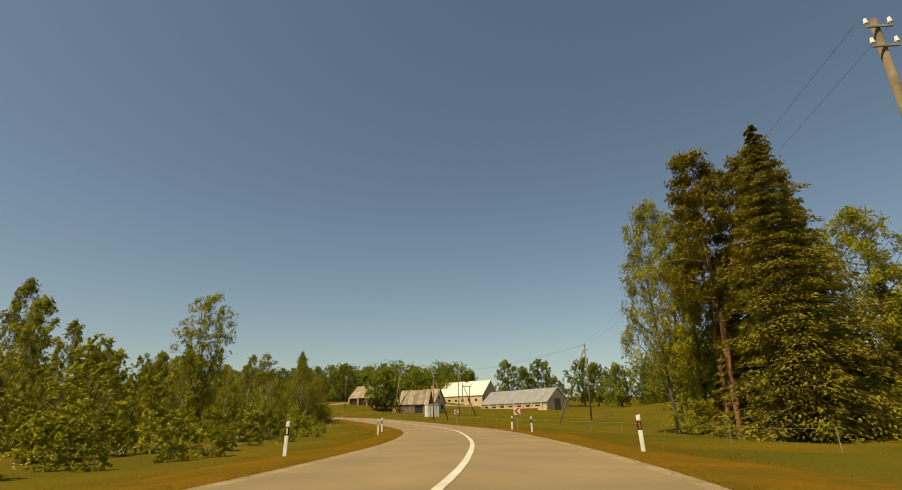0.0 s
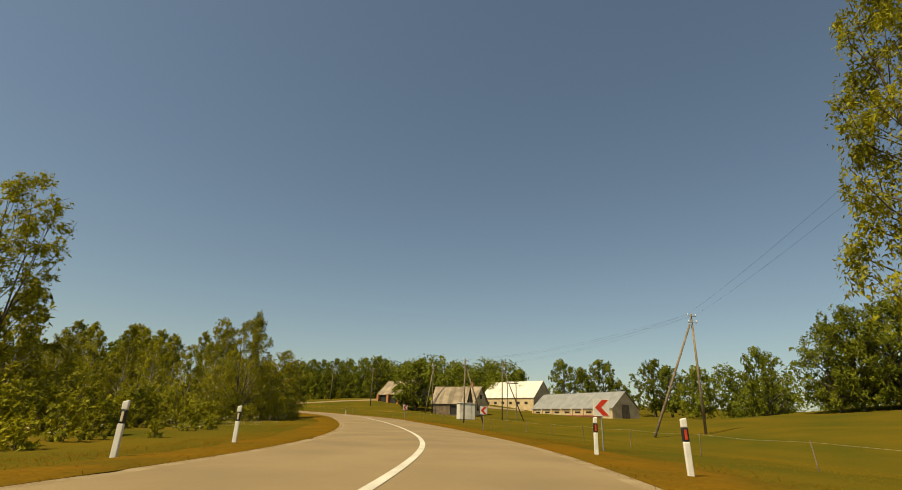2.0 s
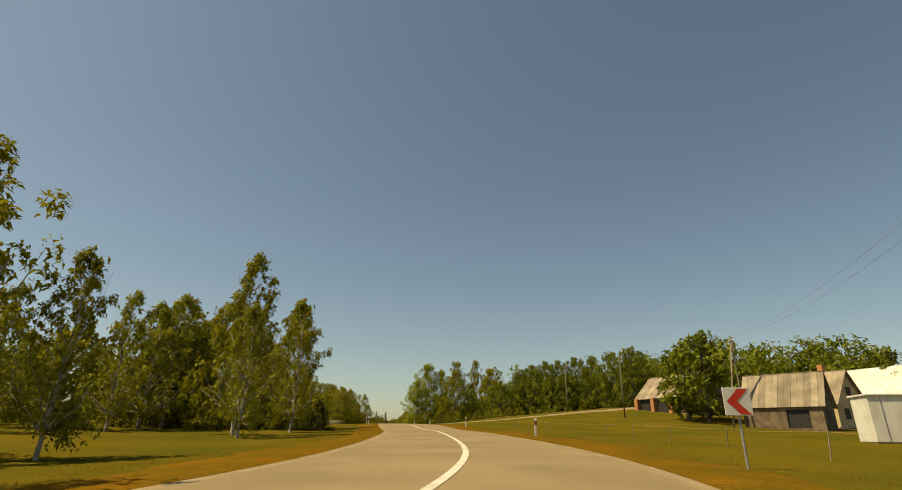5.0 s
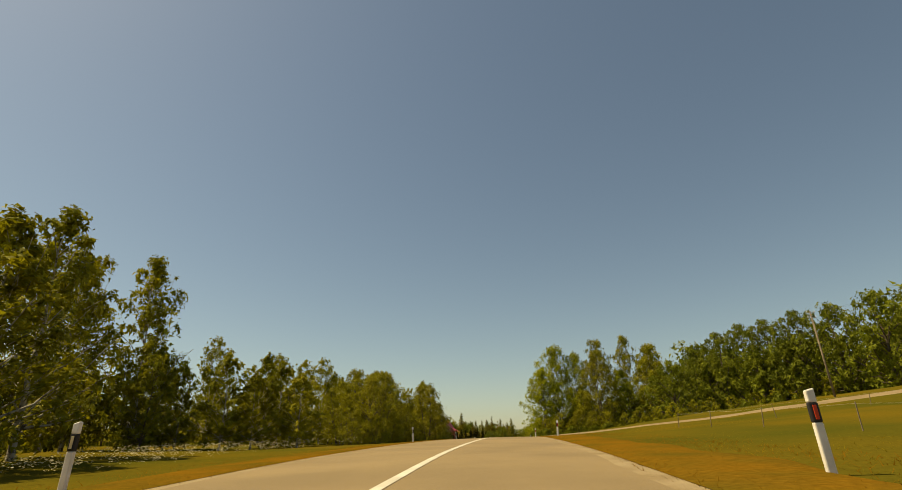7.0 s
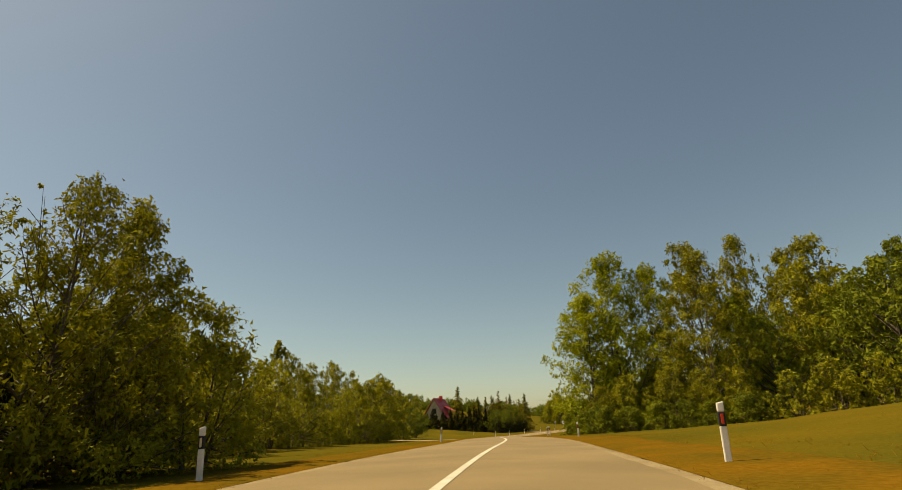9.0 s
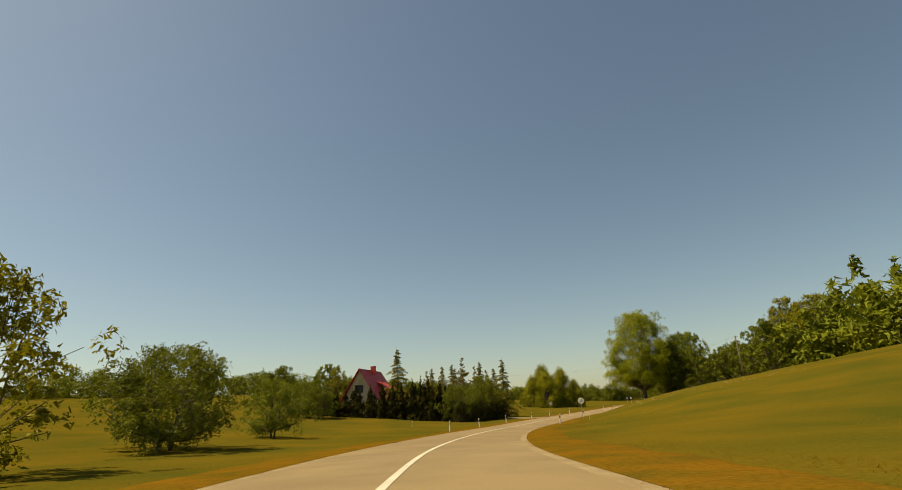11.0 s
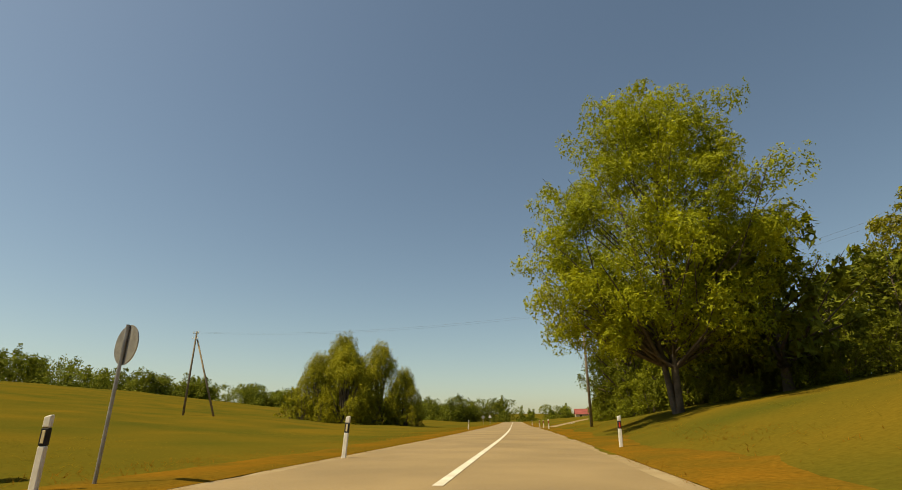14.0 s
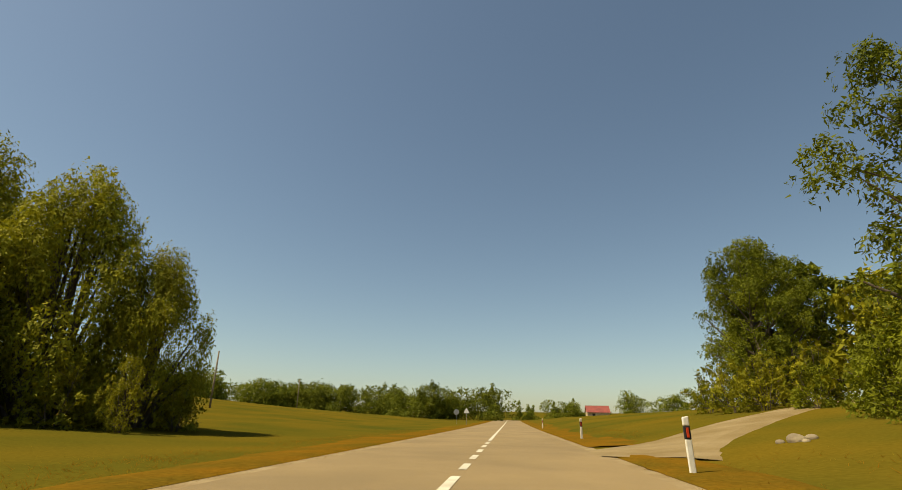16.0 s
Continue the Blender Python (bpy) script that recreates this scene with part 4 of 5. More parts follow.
put(orchard, [(-118.9, 204.9, 0.98, 0.9), (-118.8, 213.4, 1.3, 1.1), (-122.5, 209.5, 1.05, 0.95), (-118.6, 208.6, 0.95, 0.85), (-142.0, 196.0, 0.95, 1.0), (-146.0, 195.0, 1.05, 1.1)])
hedge = [(-120.8, 205.4, 0.78), (-124.3, 204.6, 1.1), (-127.1, 204.2, 0.98), (-130.0, 203.5, 0.85), (-132.9, 202.7, 0.92), (-136.6, 202.2, 0.9), (-141.5, 201.4, 0.85), (-147.0, 200.4, 0.85)]
row = []
for a, b in zip(hedge, hedge[1:]):
    for k in range(4):
        f = k / 4
        row.append((a[0] + (b[0] - a[0]) * f, a[1] + (b[1] - a[1]) * f + 0.7 * math.sin(9.1 * f + a[0]), (a[2] + (b[2] - a[2]) * f) * (1 + 0.16 * math.sin(7.7 * (f + a[0]))), 1.35))
put(column, row)
put(column, [(-123.5, 206.6, 1.15, 1.3), (-125.5, 206.0, 1.2, 1.3), (-128.5, 206.0, 1.0, 1.3), (-121.8, 207.0, 0.95, 1.3)])
# added row that puts the shade under the garden trees into leaf colour
put(dark_bush, [(-116.6 - 0.5 * math.sin(k * 2.3), 202.8 + 1.15 * k, 1.0 + 0.16 * math.sin(k * 1.7)) for k in range(13)])
put(shrub, [(-122.0, 206.5, 0.7), (-125.0, 205.2, 0.6), (-129.0, 204.8, 0.6), (-120.5, 211.5, 0.7), (-120.0, 215.5, 0.6), (-134.0, 203.5, 0.6)])
put(oak, [(-157.5, 211.8, 0.75), (-164.5, 203.8, 0.7)])
# by the second straight
put(willow, [(-137.0, 300.8, 0.76, 0.6), (-140.6, 298.6, 1.08, 0.86), (-146.0, 296.6, 1.16, 0.98), (-143.2, 292.4, 0.94, 0.9), (-147.8, 292.2, 0.85, 0.75)])
put(shrub, [(-150.5, 290.0, 0.9), (-148.0, 288.6, 0.75), (-144.6, 288.4, 0.7), (-141.4, 290.2, 0.65), (-138.4, 293.0, 0.6), (-136.6, 296.6, 0.6), (-134.6, 301.0, 0.5), (-152.0, 293.5, 0.9)])
put(shrub_b, [(-134.3, 297.7, 0.62, 0.45)])
copy_thing(ash_big, pose(-101.0, 252.6, ground_z(-101.0, 252.6), 0, 0, road_angle(-101.0, 252.6)))
put(oak_mid, [(-95.0, 259.0, 0.85, 0.75), (-96.5, 264.5, 0.8, 0.75)])
put(maple, [(-102.4, 278.0, 0.86, 0.85), (-100.6, 291.5, 1.13, 0.96), (-101.0, 300.5, 0.9, 0.8), (-103.4, 325.0, 0.82, 0.72), (-101.2, 329.0, 0.78, 0.75)])
put(oak_mid, [(-96.0, 286.0, 1.2, 1.0)])
put(oak, [(-94.8, 255.0, 0.8, 0.75), (-85.5, 261.5, 0.6), (-84.5, 274.8, 0.75), (-73.5, 276.8, 0.85)])
put(oak_b, [(-76.6, 255.1, 0.95), (-81.5, 266.8, 0.7), (-96.0, 260.0, 0.9), (-97.5, 329.0, 0.95), (-89.0, 289.0, 0.8), (-98.0, 270.0, 0.7)])
put(shrub, [(-107.0, 320.0, 0.7), (-104.0, 321.5, 0.75), (-102.0, 319.5, 0.8), (-107.5, 325.0, 0.7), (-102.5, 308.0, 1.2), (-99.5, 309.0, 1.2), (-100.0, 313.0, 0.9), (-105.5, 318.0, 0.7)])
put(bank_bush, [(-105.7, 308.5, 0.8), (-104.6, 304.5, 1.0), (-105.8, 300.0, 1.1), (-106.6, 296.4, 0.9), (-105.4, 293.6, 1.15), (-106.2, 290.6, 1.0), (-105.0, 287.8, 1.2), (-105.6, 284.8, 0.95), (-104.4, 282.2, 1.2), (-104.6, 279.4, 1.0), (-103.4, 276.4, 1.15), (-103.0, 273.2, 1.2), (-102.6, 269.6, 1.1), (-101.6, 266.2, 1.0), (-102.2, 298.0, 1.6), (-102.6, 285.8, 1.5)])
put(bank_bush, [(-100.2, 270.0, 2.0, 1.6), (-99.4, 264.8, 1.6, 1.4), (-97.5, 261.5, 0.95), (-96.4, 258.6, 1.1, 1.0), (-93.8, 255.4, 1.15, 1.1), (-91.0, 251.0, 1.0, 1.1), (-98.6, 266.0, 1.1, 1.0), (-94.5, 257.5, 0.8), (-92.5, 252.5, 0.75), (-96.5, 256.0, 0.5)])
# single oak and far oaks beyond the barns
put(oak, [(102.5, 46.5, 1.3, 0.95), (84.0, 142.0, 1.4, 1.15), (91.0, 139.4, 1.2, 1.0), (98.5, 136.5, 1.5, 1.2), (116.0, 129.0, 1.6, 1.3), (120.4, 124.4, 1.4, 1.2), (115.6, 95.3, 1.2)])
put(oak_mid, [(73.7, -6.2, 0.86, 0.8), (75.4, -7.7, 1.0, 0.85), (78.5, -10.0, 1.0, 0.9), (82.0, -9.0, 1.05, 0.9)])
put(oak_b, [(104.4, 134.3, 1.1), (60.4, 122.4, 1.1), (125.4, 84.4, 1.0), (21.0, 67.5, 1.1), (18.5, 71.0, 0.95)])


def fill(protos, u0, u1, d0, d1, n, lo, hi, seed):
    """Scatters n trees over a stretch of the roadside."""
    rng = random.Random(seed)
    for k in range(n):
        i = min(int(np.searchsorted(CENTRE[:, 0], rng.uniform(u0, u1))), len(CENTRE) - 1)
        d = rng.uniform(d0, d1)
        x, y = CENTRE[i, 1] + RIGHT[i, 0] * d, CENTRE[i, 2] + RIGHT[i, 1] * d
        s = rng.uniform(lo, hi)
        put(protos[rng.randrange(len(protos))], [(x, y, s, s * rng.uniform(0.9, 1.3))])


fill([birch_mid, alder_mid], -0.3, 5.0, -44, -24, 36, 0.55, 0.95, 1)
fill([birch_far, alder_far, alder_far, spruce_far], -0.5, 5.5, -78, -42, 76, 0.7, 1.05, 7)
fill([shrub_mid], -0.3, 5.5, -30, -13, 100, 0.24, 0.56, 2)
fill([shrub_mid], -0.3, 4.7, -15.5, -10.0, 60, 0.2, 0.4, 6)
fill([birch_mid, alder_mid], 6.5, 8.5, -36, -23, 26, 0.68, 0.9, 8)
put(birch_mid, [(-44.1, 52.3, 0.77, 1.0), (-44.7, 56.4, 0.82, 1.0), (-45.8, 58.6, 0.78, 1.0), (-42.6, 54.0, 0.6, 0.9), (-41.6, 57.6, 0.62, 0.9)])
fill([birch_far, alder_far, spruce_far], 5.5, 8.3, -78, -40, 34, 0.75, 1.1, 3)
fill([birch_mid, alder_mid], 8.7, 11.1, -30, -18, 26, 0.6, 0.95, 9)
fill([shrub_near], 9.7, 10.95, -17, -12.0, 14, 0.42, 0.68, 10)
fill([shrub_far, alder_far, birch_far], 8.6, 11.0, -64, -32, 34, 0.7, 1.1, 4)
fill([alder_far, birch_far, alder_far], 9.3, 11.3, -46, -30, 26, 0.7, 1.05, 5)


def woods(name, rows, label, seed, size=0.6, dense=360, points=0.35, leaf=LEAF_OAK):
    """A far stand of trees as one mesh of sprays: rows of (x, y, height, half-width)."""
    rng = np.random.default_rng(seed)
    out = []
    for x, y, h, w in rows:
        z = ground_z(x, y)
        pointed = rng.random() < points
        lobes = [(x + rng.normal() * w * 0.45 * (1 - f * pointed), y + rng.normal() * w * 0.4 * (1 - f * pointed), z + h * f * (1.15 if pointed else 1), w * 0.62 * (1 - 0.85 * f * pointed), w * 0.62 * (1 - 0.85 * f * pointed), h * 0.17)
                 for f in np.linspace(0.08, 0.86, 7)]
        out.append(leaves(rng, lobes, int(dense * 1.3), size, 0.25, 0.1, 0.35, 4))
    tagged(new(name, tris(name, np.concatenate(out), leaf)), label, "woods", kind="stuff")


def belt(a, b, n, h, w, seed, depth=12):
    rng = random.Random(seed)
    return [(a[0] + (b[0] - a[0]) * (k + rng.random()) / n + rng.uniform(-depth, depth) * 0.5, a[1] + (b[1] - a[1]) * (k + rng.random()) / n + rng.uniform(-depth, depth) * 0.5,
             h * rng.uniform(0.75, 1.2), w * rng.uniform(0.8, 1.2)) for k in range(n)]


woods("far_woods", belt((-45, 196), (45, 182), 60, 18, 5, 1, 25) + belt((45, 182), (60, 130), 20, 15, 5, 2) + belt((0, 158), (32, 122), 22, 15, 5, 12), "dark green broadleaf wood behind the farm", 21, 0.6, 700, 0.0)
woods("far_woods", belt((120, 110), (340, 60), 70, 15, 6, 3, 30), "far dark green wood on the hillside", 22, 0.6, 600)
woods("far_woods", belt((-75, -70), (-100, 40), 70, 11, 5, 4, 40), "mixed young wood beyond the roadside shrubs", 23, 0.55, 300)
woods("far_woods", belt((-150, 430), (-235, 450), 60, 8, 5, 5, 20), "far dark wood at the end of the meadow", 27, 0.36, 1000, 0.2)
woods("far_woods", belt((-230, 445), (-285, 360), 60, 8, 5.5, 6, 22) + belt((-285, 360), (-310, 200), 70, 10, 6, 7, 26), "far dark woods beyond the left meadow", 24, 0.46, 800, 0.25)
woods("far_woods", belt((-70, 275), (-38, 205), 40, 11, 4.5, 8, 18) + belt((-80, 290), (-86, 340), 14, 12, 5, 9, 10), "broadleaf wood on the slope above the road", 25, 0.62, 600)
woods("far_woods", belt((-110, 520), (-60, 470), 12, 9, 5, 10, 16) + belt((-60, 380), (-20, 330), 16, 10, 5, 11, 16) + belt((-160, 560), (-125, 540), 10, 9, 5, 13, 14), "far trees on the low hill", 26, 0.4, 1000, 0.2)

for proto in PROTOS:
    for o in (*proto.children_recursive, proto):
        bpy.data.objects.remove(o)


# ---- roadside posts ----
def post_proto(right):
    t = empty("delineator_post", Matrix.Translation((0, 0, -400)), "white plastic delineator post with black band and " + ("red reflector" if right else "pale reflector"), "delineator", "roadside delineator posts")
    bm = bmesh.new()
    box(bm, (0.12, 0.07, 0.80), Matrix.Translation((0, 0, 0.24)), 0.018)
    part("body", bm, WHITE, t)
    bm = bmesh.new()
    box(bm, (0.124, 0.074, 0.25), Matrix.Translation((0, 0, 0.764)), 0.018)
    part("band", bm, BLACK, t, "black band")
    bm = bmesh.new()
    box(bm, (0.12, 0.07, 0.17), Matrix.Translation((0, 0, 0.972)), 0.018)
    for v in bm.verts:
        if v.co.z > 1.0:
            v.co.z += 0.25 * v.co.x
    part("cap", bm, WHITE, t)
    for s in (-1, 1):
        bm = bmesh.new()
        box(bm, (0.05, 0.012, 0.18), Matrix.Translation((0, s * 0.039, 0.764)), 0.004)
        part("reflector", bm, RED if right and s < 0 else AMBER, t)
    return t


POST_R, POST_L = post_proto(True), post_proto(False)


rng = random.Random(5)
for proto, places in ((POST_L, LEFT_POSTS), (POST_R, RIGHT_POSTS)):
    for x, y in places:
        copy_thing(proto, pose(x, y, ground_z(x, y), rng.uniform(-2, 2), rng.uniform(-3, 3), road_angle(x, y) + rng.uniform(-6, 6)))


# ---- signs ----
def chevron_sign(x, y, size=0.85, low=1.0, turn=0.0):
    t = empty("chevron_sign", pose(x, y, ground_z(x, y), 0, 0, road_angle(x, y) + turn), "white and red chevron bend sign on a grey post", "road sign", "chevron signs of the bend")
    bm = bmesh.new()
    rod(bm, (0, 0.03, -0.3), (0, 0.03, low + size), 0.03, 0.03, 10)
    part("sign_post", bm, STEEL, t)
    bm = bmesh.new()
    box(bm, (size, 0.02, size), Matrix.Translation((0, -0.015, low + size / 2)), 0.006)
    board = part("board", bm, SIGN_WHITE, t)
    h, w = size * 0.46, size * 0.38
    pts = [(0.06 * size, h), (0.06 * size + w, h), (-0.40 * size + w, 0), (0.06 * size + w, -h), (0.06 * size, -h), (-0.40 * size, 0)]
    bm = bmesh.new()
    vs = [bm.verts.new((px_ * 1.0, -0.031, low + size / 2 + pz)) for px_, pz in pts]
    bm.faces.new((vs[0], vs[5], vs[2], vs[1]))
    bm.faces.new((vs[5], vs[4], vs[3], vs[2]))
    part("chevron", bm, SIGN_RED, board, "red chevron pointing along the bend")


chevron_sign(24.5, -50.2, 0.62, 1.2)
chevron_sign(23.6, -27.7, 0.6, 1.15)
chevron_sign(17.6, -3.6, 0.6, 1.1)


def disc(bm, r, y0, y1, z, seg=32):
    m = Matrix.Translation((0, (y0 + y1) / 2, z)) @ Matrix.Rotation(radians(90), 4, "X")
    bmesh.ops.create_cone(bm, cap_ends=True, segments=seg, radius1=r, radius2=r, depth=abs(y1 - y0), matrix=m)


def round_sign(x, y, z, face, label, r=0.35, low=1.9, turn=0.0):
    t = empty("round_sign", pose(x, y, z, 0, 0, road_angle(x, y) + turn), label, "road sign")
    bm = bmesh.new()
    side = 0.03 if face else -0.045
    rod(bm, (0, side, -0.3), (0, side, low + r), 0.03, 0.03, 10)
    part("sign_post", bm, STEEL, t)
    bm = bmesh.new()
    disc(bm, r, -0.012, 0.004, low)
    plate = part("plate", bm, SIGN_WHITE if face else STEEL, t)
    if face:
        cu = bpy.data.curves.new("digits", "FONT")
        cu.body, cu.size, cu.align_x, cu.align_y, cu.extrude = "50", 0.42, "CENTER", "CENTER", 0.002
        cu.materials.append(SIGN_GREY)
        ob = new("digits", cu)
        ob.parent = plate
        ob.matrix_local = pose(0, -0.016, low, 90, 0, 0)
        for k in range(5):
            bm = bmesh.new()
            box(bm, (0.012, 0.003, r * 1.8), Matrix.Translation(((k - 2) * 0.035, -0.0155, low)) @ Matrix.Rotation(radians(38), 4, "Y"))
            part("stripe", bm, SIGN_GREY, plate)
    return t


round_sign(-93.8, 196.1, ground_z(-93.8, 196.1), True, "white round end of fifty limit sign with grey digits", 0.36, 2.2)
round_sign(-112.3, 227.5, ground_z(-112.3, 227.5), False, "grey back of a round sign on a post", 0.34, 2.2, -22)
round_sign(-139.8, 367.0, ground_z(-139.8, 367.0), False, "grey back of a round sign on a post", 0.45, 1.9)


def triangle_sign(x, y):
    t = empty("triangle_sign", pose(x, y, ground_z(x, y), 0, 0, road_angle(x, y)), "grey back of a triangular sign on a post", "road sign")
    bm = bmesh.new()
    rod(bm, (0, 0.03, -0.3), (0, 0.03, 2.3), 0.03, 0.03, 10)
    part("sign_post", bm, STEEL, t)
    bm = bmesh.new()
    bmesh.ops.create_cone(bm, cap_ends=True, segments=3, radius1=0.55, radius2=0.55, depth=0.015, matrix=Matrix.Translation((0, 0, 2.0)) @ Matrix.Rotation(radians(90), 4, "X") @ Matrix.Rotation(radians(0), 4, "Z"))
    part("plate", bm, SIGN_WHITE, t)


triangle_sign(-136.7, 362.0)


# ---- power poles and wires ----
def power_pole(x, y, h, strut=None, arms=(0.25, 0.9), turn=0.0, arm=0.5, label="weathered wooden power pole with white insulators"):
    """A wooden pole; strut gives the foot of a leaning brace, relative to the pole."""
    t = empty("power_pole", pose(x, y, ground_z(x, y), 0, 0, road_angle(x, y) + turn), label, "power pole", "power poles")
    bm = bmesh.new()
    rod(bm, (0, 0, -0.5), (0, 0, h), 0.13, 0.09, 12)
    part("pole", bm, WOOD_POLE, t, smooth=True)
    if strut:
        bm = bmesh.new()
        rod(bm, (strut[0], strut[1], -0.5), (strut[0] * 0.04, strut[1] * 0.04 + 0.1, h * 0.9), 0.12, 0.09, 12)
        part("brace", bm, WOOD_POLE, t, smooth=True)
    for a in arms:
        bm = bmesh.new()
        box(bm, (2 * arm, 0.05, 0.06), Matrix.Translation((0, -0.12, h - a)), 0.008)
        cross = part("crossarm", bm, STEEL, t)
        for s in (-1, 1):
            bm = bmesh.new()
            rod(bm, (s * arm * 0.9, -0.12, h - a), (s * arm * 0.9, -0.12, h - a + 0.12), 0.012, 0.012, 6)
            rod(bm, (s * arm * 0.9, -0.12, h - a + 0.1), (s * arm * 0.9, -0.12, h - a + 0.25), 0.06, 0.035, 8)
            part("insulator", bm, GLAZE, cross, "white porcelain insulator")
    return t


POLES = [
    (45.0, -22.6, 11.0, (-6.0, -1.0)), (26.2, 6.8, 9.0, (3.2, -0.5)), (24.7, 59.8, 11.5, (-2.6, -1.0)), (8.9, 76.0, 10.0, None), (-6.0, 106.8, 10.3, None),
    (-32.3, 194.0, 11.5, (3.0, 0.0)), (37.4, 35.7, 11.2, (5.0, -1.0))]
for x, y, h, st in POLES:
    power_pole(x, y, h, st)
power_pole(22.2, -87.9, 10.7, None, arms=(0.3, 0.9), arm=0.32)
power_pole(-79.6, 237.2, 7.5)
power_pole(-106.4, 268.6, 10.3)
power_pole(-151.9, 270.4, 9.6, (3.6, 0.5), arm=0.35)
for x, y, h in ((-164.2, 337.0, 7.2), (-196.3, 406.5, 7.5), (-219.4, 474.0, 7.5), (-244.5, 551.0, 7.5)):
    power_pole(x, y, h, arms=())


def wire(a, b, sag, off):
    cu = bpy.data.curves.new("power_line", "CURVE")
    cu.dimensions, cu.bevel_depth, cu.bevel_resolution = "3D", 0.0045, 1
    sp = cu.splines.new("POLY")
    n = 16
    sp.points.add(n)
    pa, pb = (Vector((p[0], p[1], ground_z(p[0], p[1]) + p[2] - off)) for p in (a, b))
    side = (pb - pa).cross(Vector((0, 0, 1))).normalized() * 0.45
    for s in (-1, 1):
        if s > 0:
            sp = cu.splines.new("POLY")
            sp.points.add(n)
        for i in range(n + 1):
            f = i / n
            q = pa.lerp(pb, f) + side * s - Vector((0, 0, 4 * sag * f * (1 - f)))
            sp.points[i].co = (*q, 1)
    cu.materials.append(WIRE)
    return cu


chain = [(22.2, -87.9, 10.7), (45.0, -22.6, 11.0), (26.2, 6.8, 9.0), (24.7, 59.8, 11.5), (8.9, 76.0, 10.0), (-6.0, 106.8, 10.3), (-32.3, 194.0, 11.5)]
runs = list(zip(chain, chain[1:])) + [((45.0, -22.6, 11.0), (37.4, 35.7, 11.2)), ((-151.9, 270.4, 9.6), (-106.4, 268.6, 10.3)), ((-106.4, 268.6, 10.3), (-79.6, 237.2, 7.5))]
for a, b in runs:
    for off in (0.1,):
        tagged(new("power_line", wire(a, b, 0.9, off)), "thin dark power lines strung between poles", "power line")


# ---- buildings ----
def gable_house(name, corner, away, length, width, eave, ridge, wall, roof, label, over=0.4, drop=0.0, openings=(), sheet=1.0, ends=None, deep=0.6):
    """A gabled building. corner: its front corner; away: bearing in degrees of its long front wall; the depth runs to the right of that wall's
    outward normal. openings: (face, along, low, width, height, material, name)."""
    x, y = corner
    t = empty(name, pose(x, y, min(ground_z(x, y), ground_z(x, y) + drop), 0, 0, away), label, "building")
    th = 0.3
    # front and back walls, cut into piers round their openings
    for face, yy in (("front", 0.0), ("back", width)):
        cuts = sorted((o for o in openings if o[0] == face), key=lambda o: o[1])
        at = 0.0
        yc = yy + (th / 2 if face == "front" else -th / 2)
        spans = []
        for _, a, low, w, h, *_ in cuts:
            spans += [(at, a, -deep, eave), (a, a + w, -deep, low), (a, a + w, low + h, eave)]
            at = a + w
        for x0, x1, z0, z1 in spans + [(at, length, -deep, eave)]:
            if x1 - x0 > 0.01 and z1 - z0 > 0.01:
                bm = bmesh.new()
                box(bm, (x1 - x0, th, z1 - z0), Matrix.Translation(((x0 + x1) / 2, yc, (z0 + z1) / 2)))
                part("wall", bm, wall, t)
    for e, xx in ((0, th / 2), (1, length - th / 2)):
        bm = bmesh.new()
        prof = [(th + 0.003, -deep), (width - th - 0.003, -deep), (width - th - 0.003, eave), (width / 2, ridge - 0.12), (th + 0.003, eave)]
        a = [bm.verts.new((xx - th / 2, p, z)) for p, z in prof]
        b = [bm.verts.new((xx + th / 2, p, z)) for p, z in prof]
        bm.faces.new(a[::-1])
        bm.faces.new(b)
        for i in range(5):
            bm.faces.new((a[i], a[(i + 1) % 5], b[(i + 1) % 5], b[i]))
        bmesh.ops.recalc_face_normals(bm, faces=bm.faces)
        part("gable", bm, (ends or wall), t)
    # roof: sheets laid side by side on each slope
    rise, run = ridge - eave, width / 2
    slope = math.atan2(rise, run)
    long = math.hypot(rise, run) + over
    n = max(3, int((length + 2 * over) / sheet))
    step = (length + 2 * over) / n
    meshes = {}
    for side in (-1, 1):
        bm = bmesh.new()
        box(bm, (step - 0.015, long, 0.07), None, 0.012)
        me = bpy.data.meshes.new("roof_sheet")
        bm.to_mesh(me)
        bm.free()
        me.materials.append(roof)
        for k in range(n):
            ob = new("roof_sheet", me)
            ob.parent = t
            m = Matrix.Translation((-over + step * (k + 0.5), width / 2, ridge)) @ Matrix.Rotation(slope * -side, 4, "X") @ Matrix.Translation((0, side * long / 2, 0.02 + 0.006 * (k % 2)))
            ob.matrix_local = m
    bm = bmesh.new()
    box(bm, (length + 2 * over, 0.22, 0.08), Matrix.Translation((length / 2, width / 2, ridge + 0.05)), 0.02)
    part("ridge_cap", bm, roof, t)
    # a sheet closes each opening; DARK ones carry the inside's shade as colour
    for o in openings:
        face, a, low, w, h, m, nm = o
        bm = bmesh.new()
        if face in ("front", "back"):
            yc = 0.2 if face == "front" else width - 0.2
            box(bm, (w, 0.06, h), Matrix.Translation((a + w / 2, yc, low + h / 2)))
        else:
            xx = -0.03 if face == "left" else length + 0.03
            box(bm, (0.06, w, h), Matrix.Translation((xx, a + w / 2, low + h / 2)), 0.01)
        part(nm, bm, m, t)
    return t


def bearing(a, b):
    return math.degrees(math.atan2(b[1] - a[1], b[0] - a[0]))


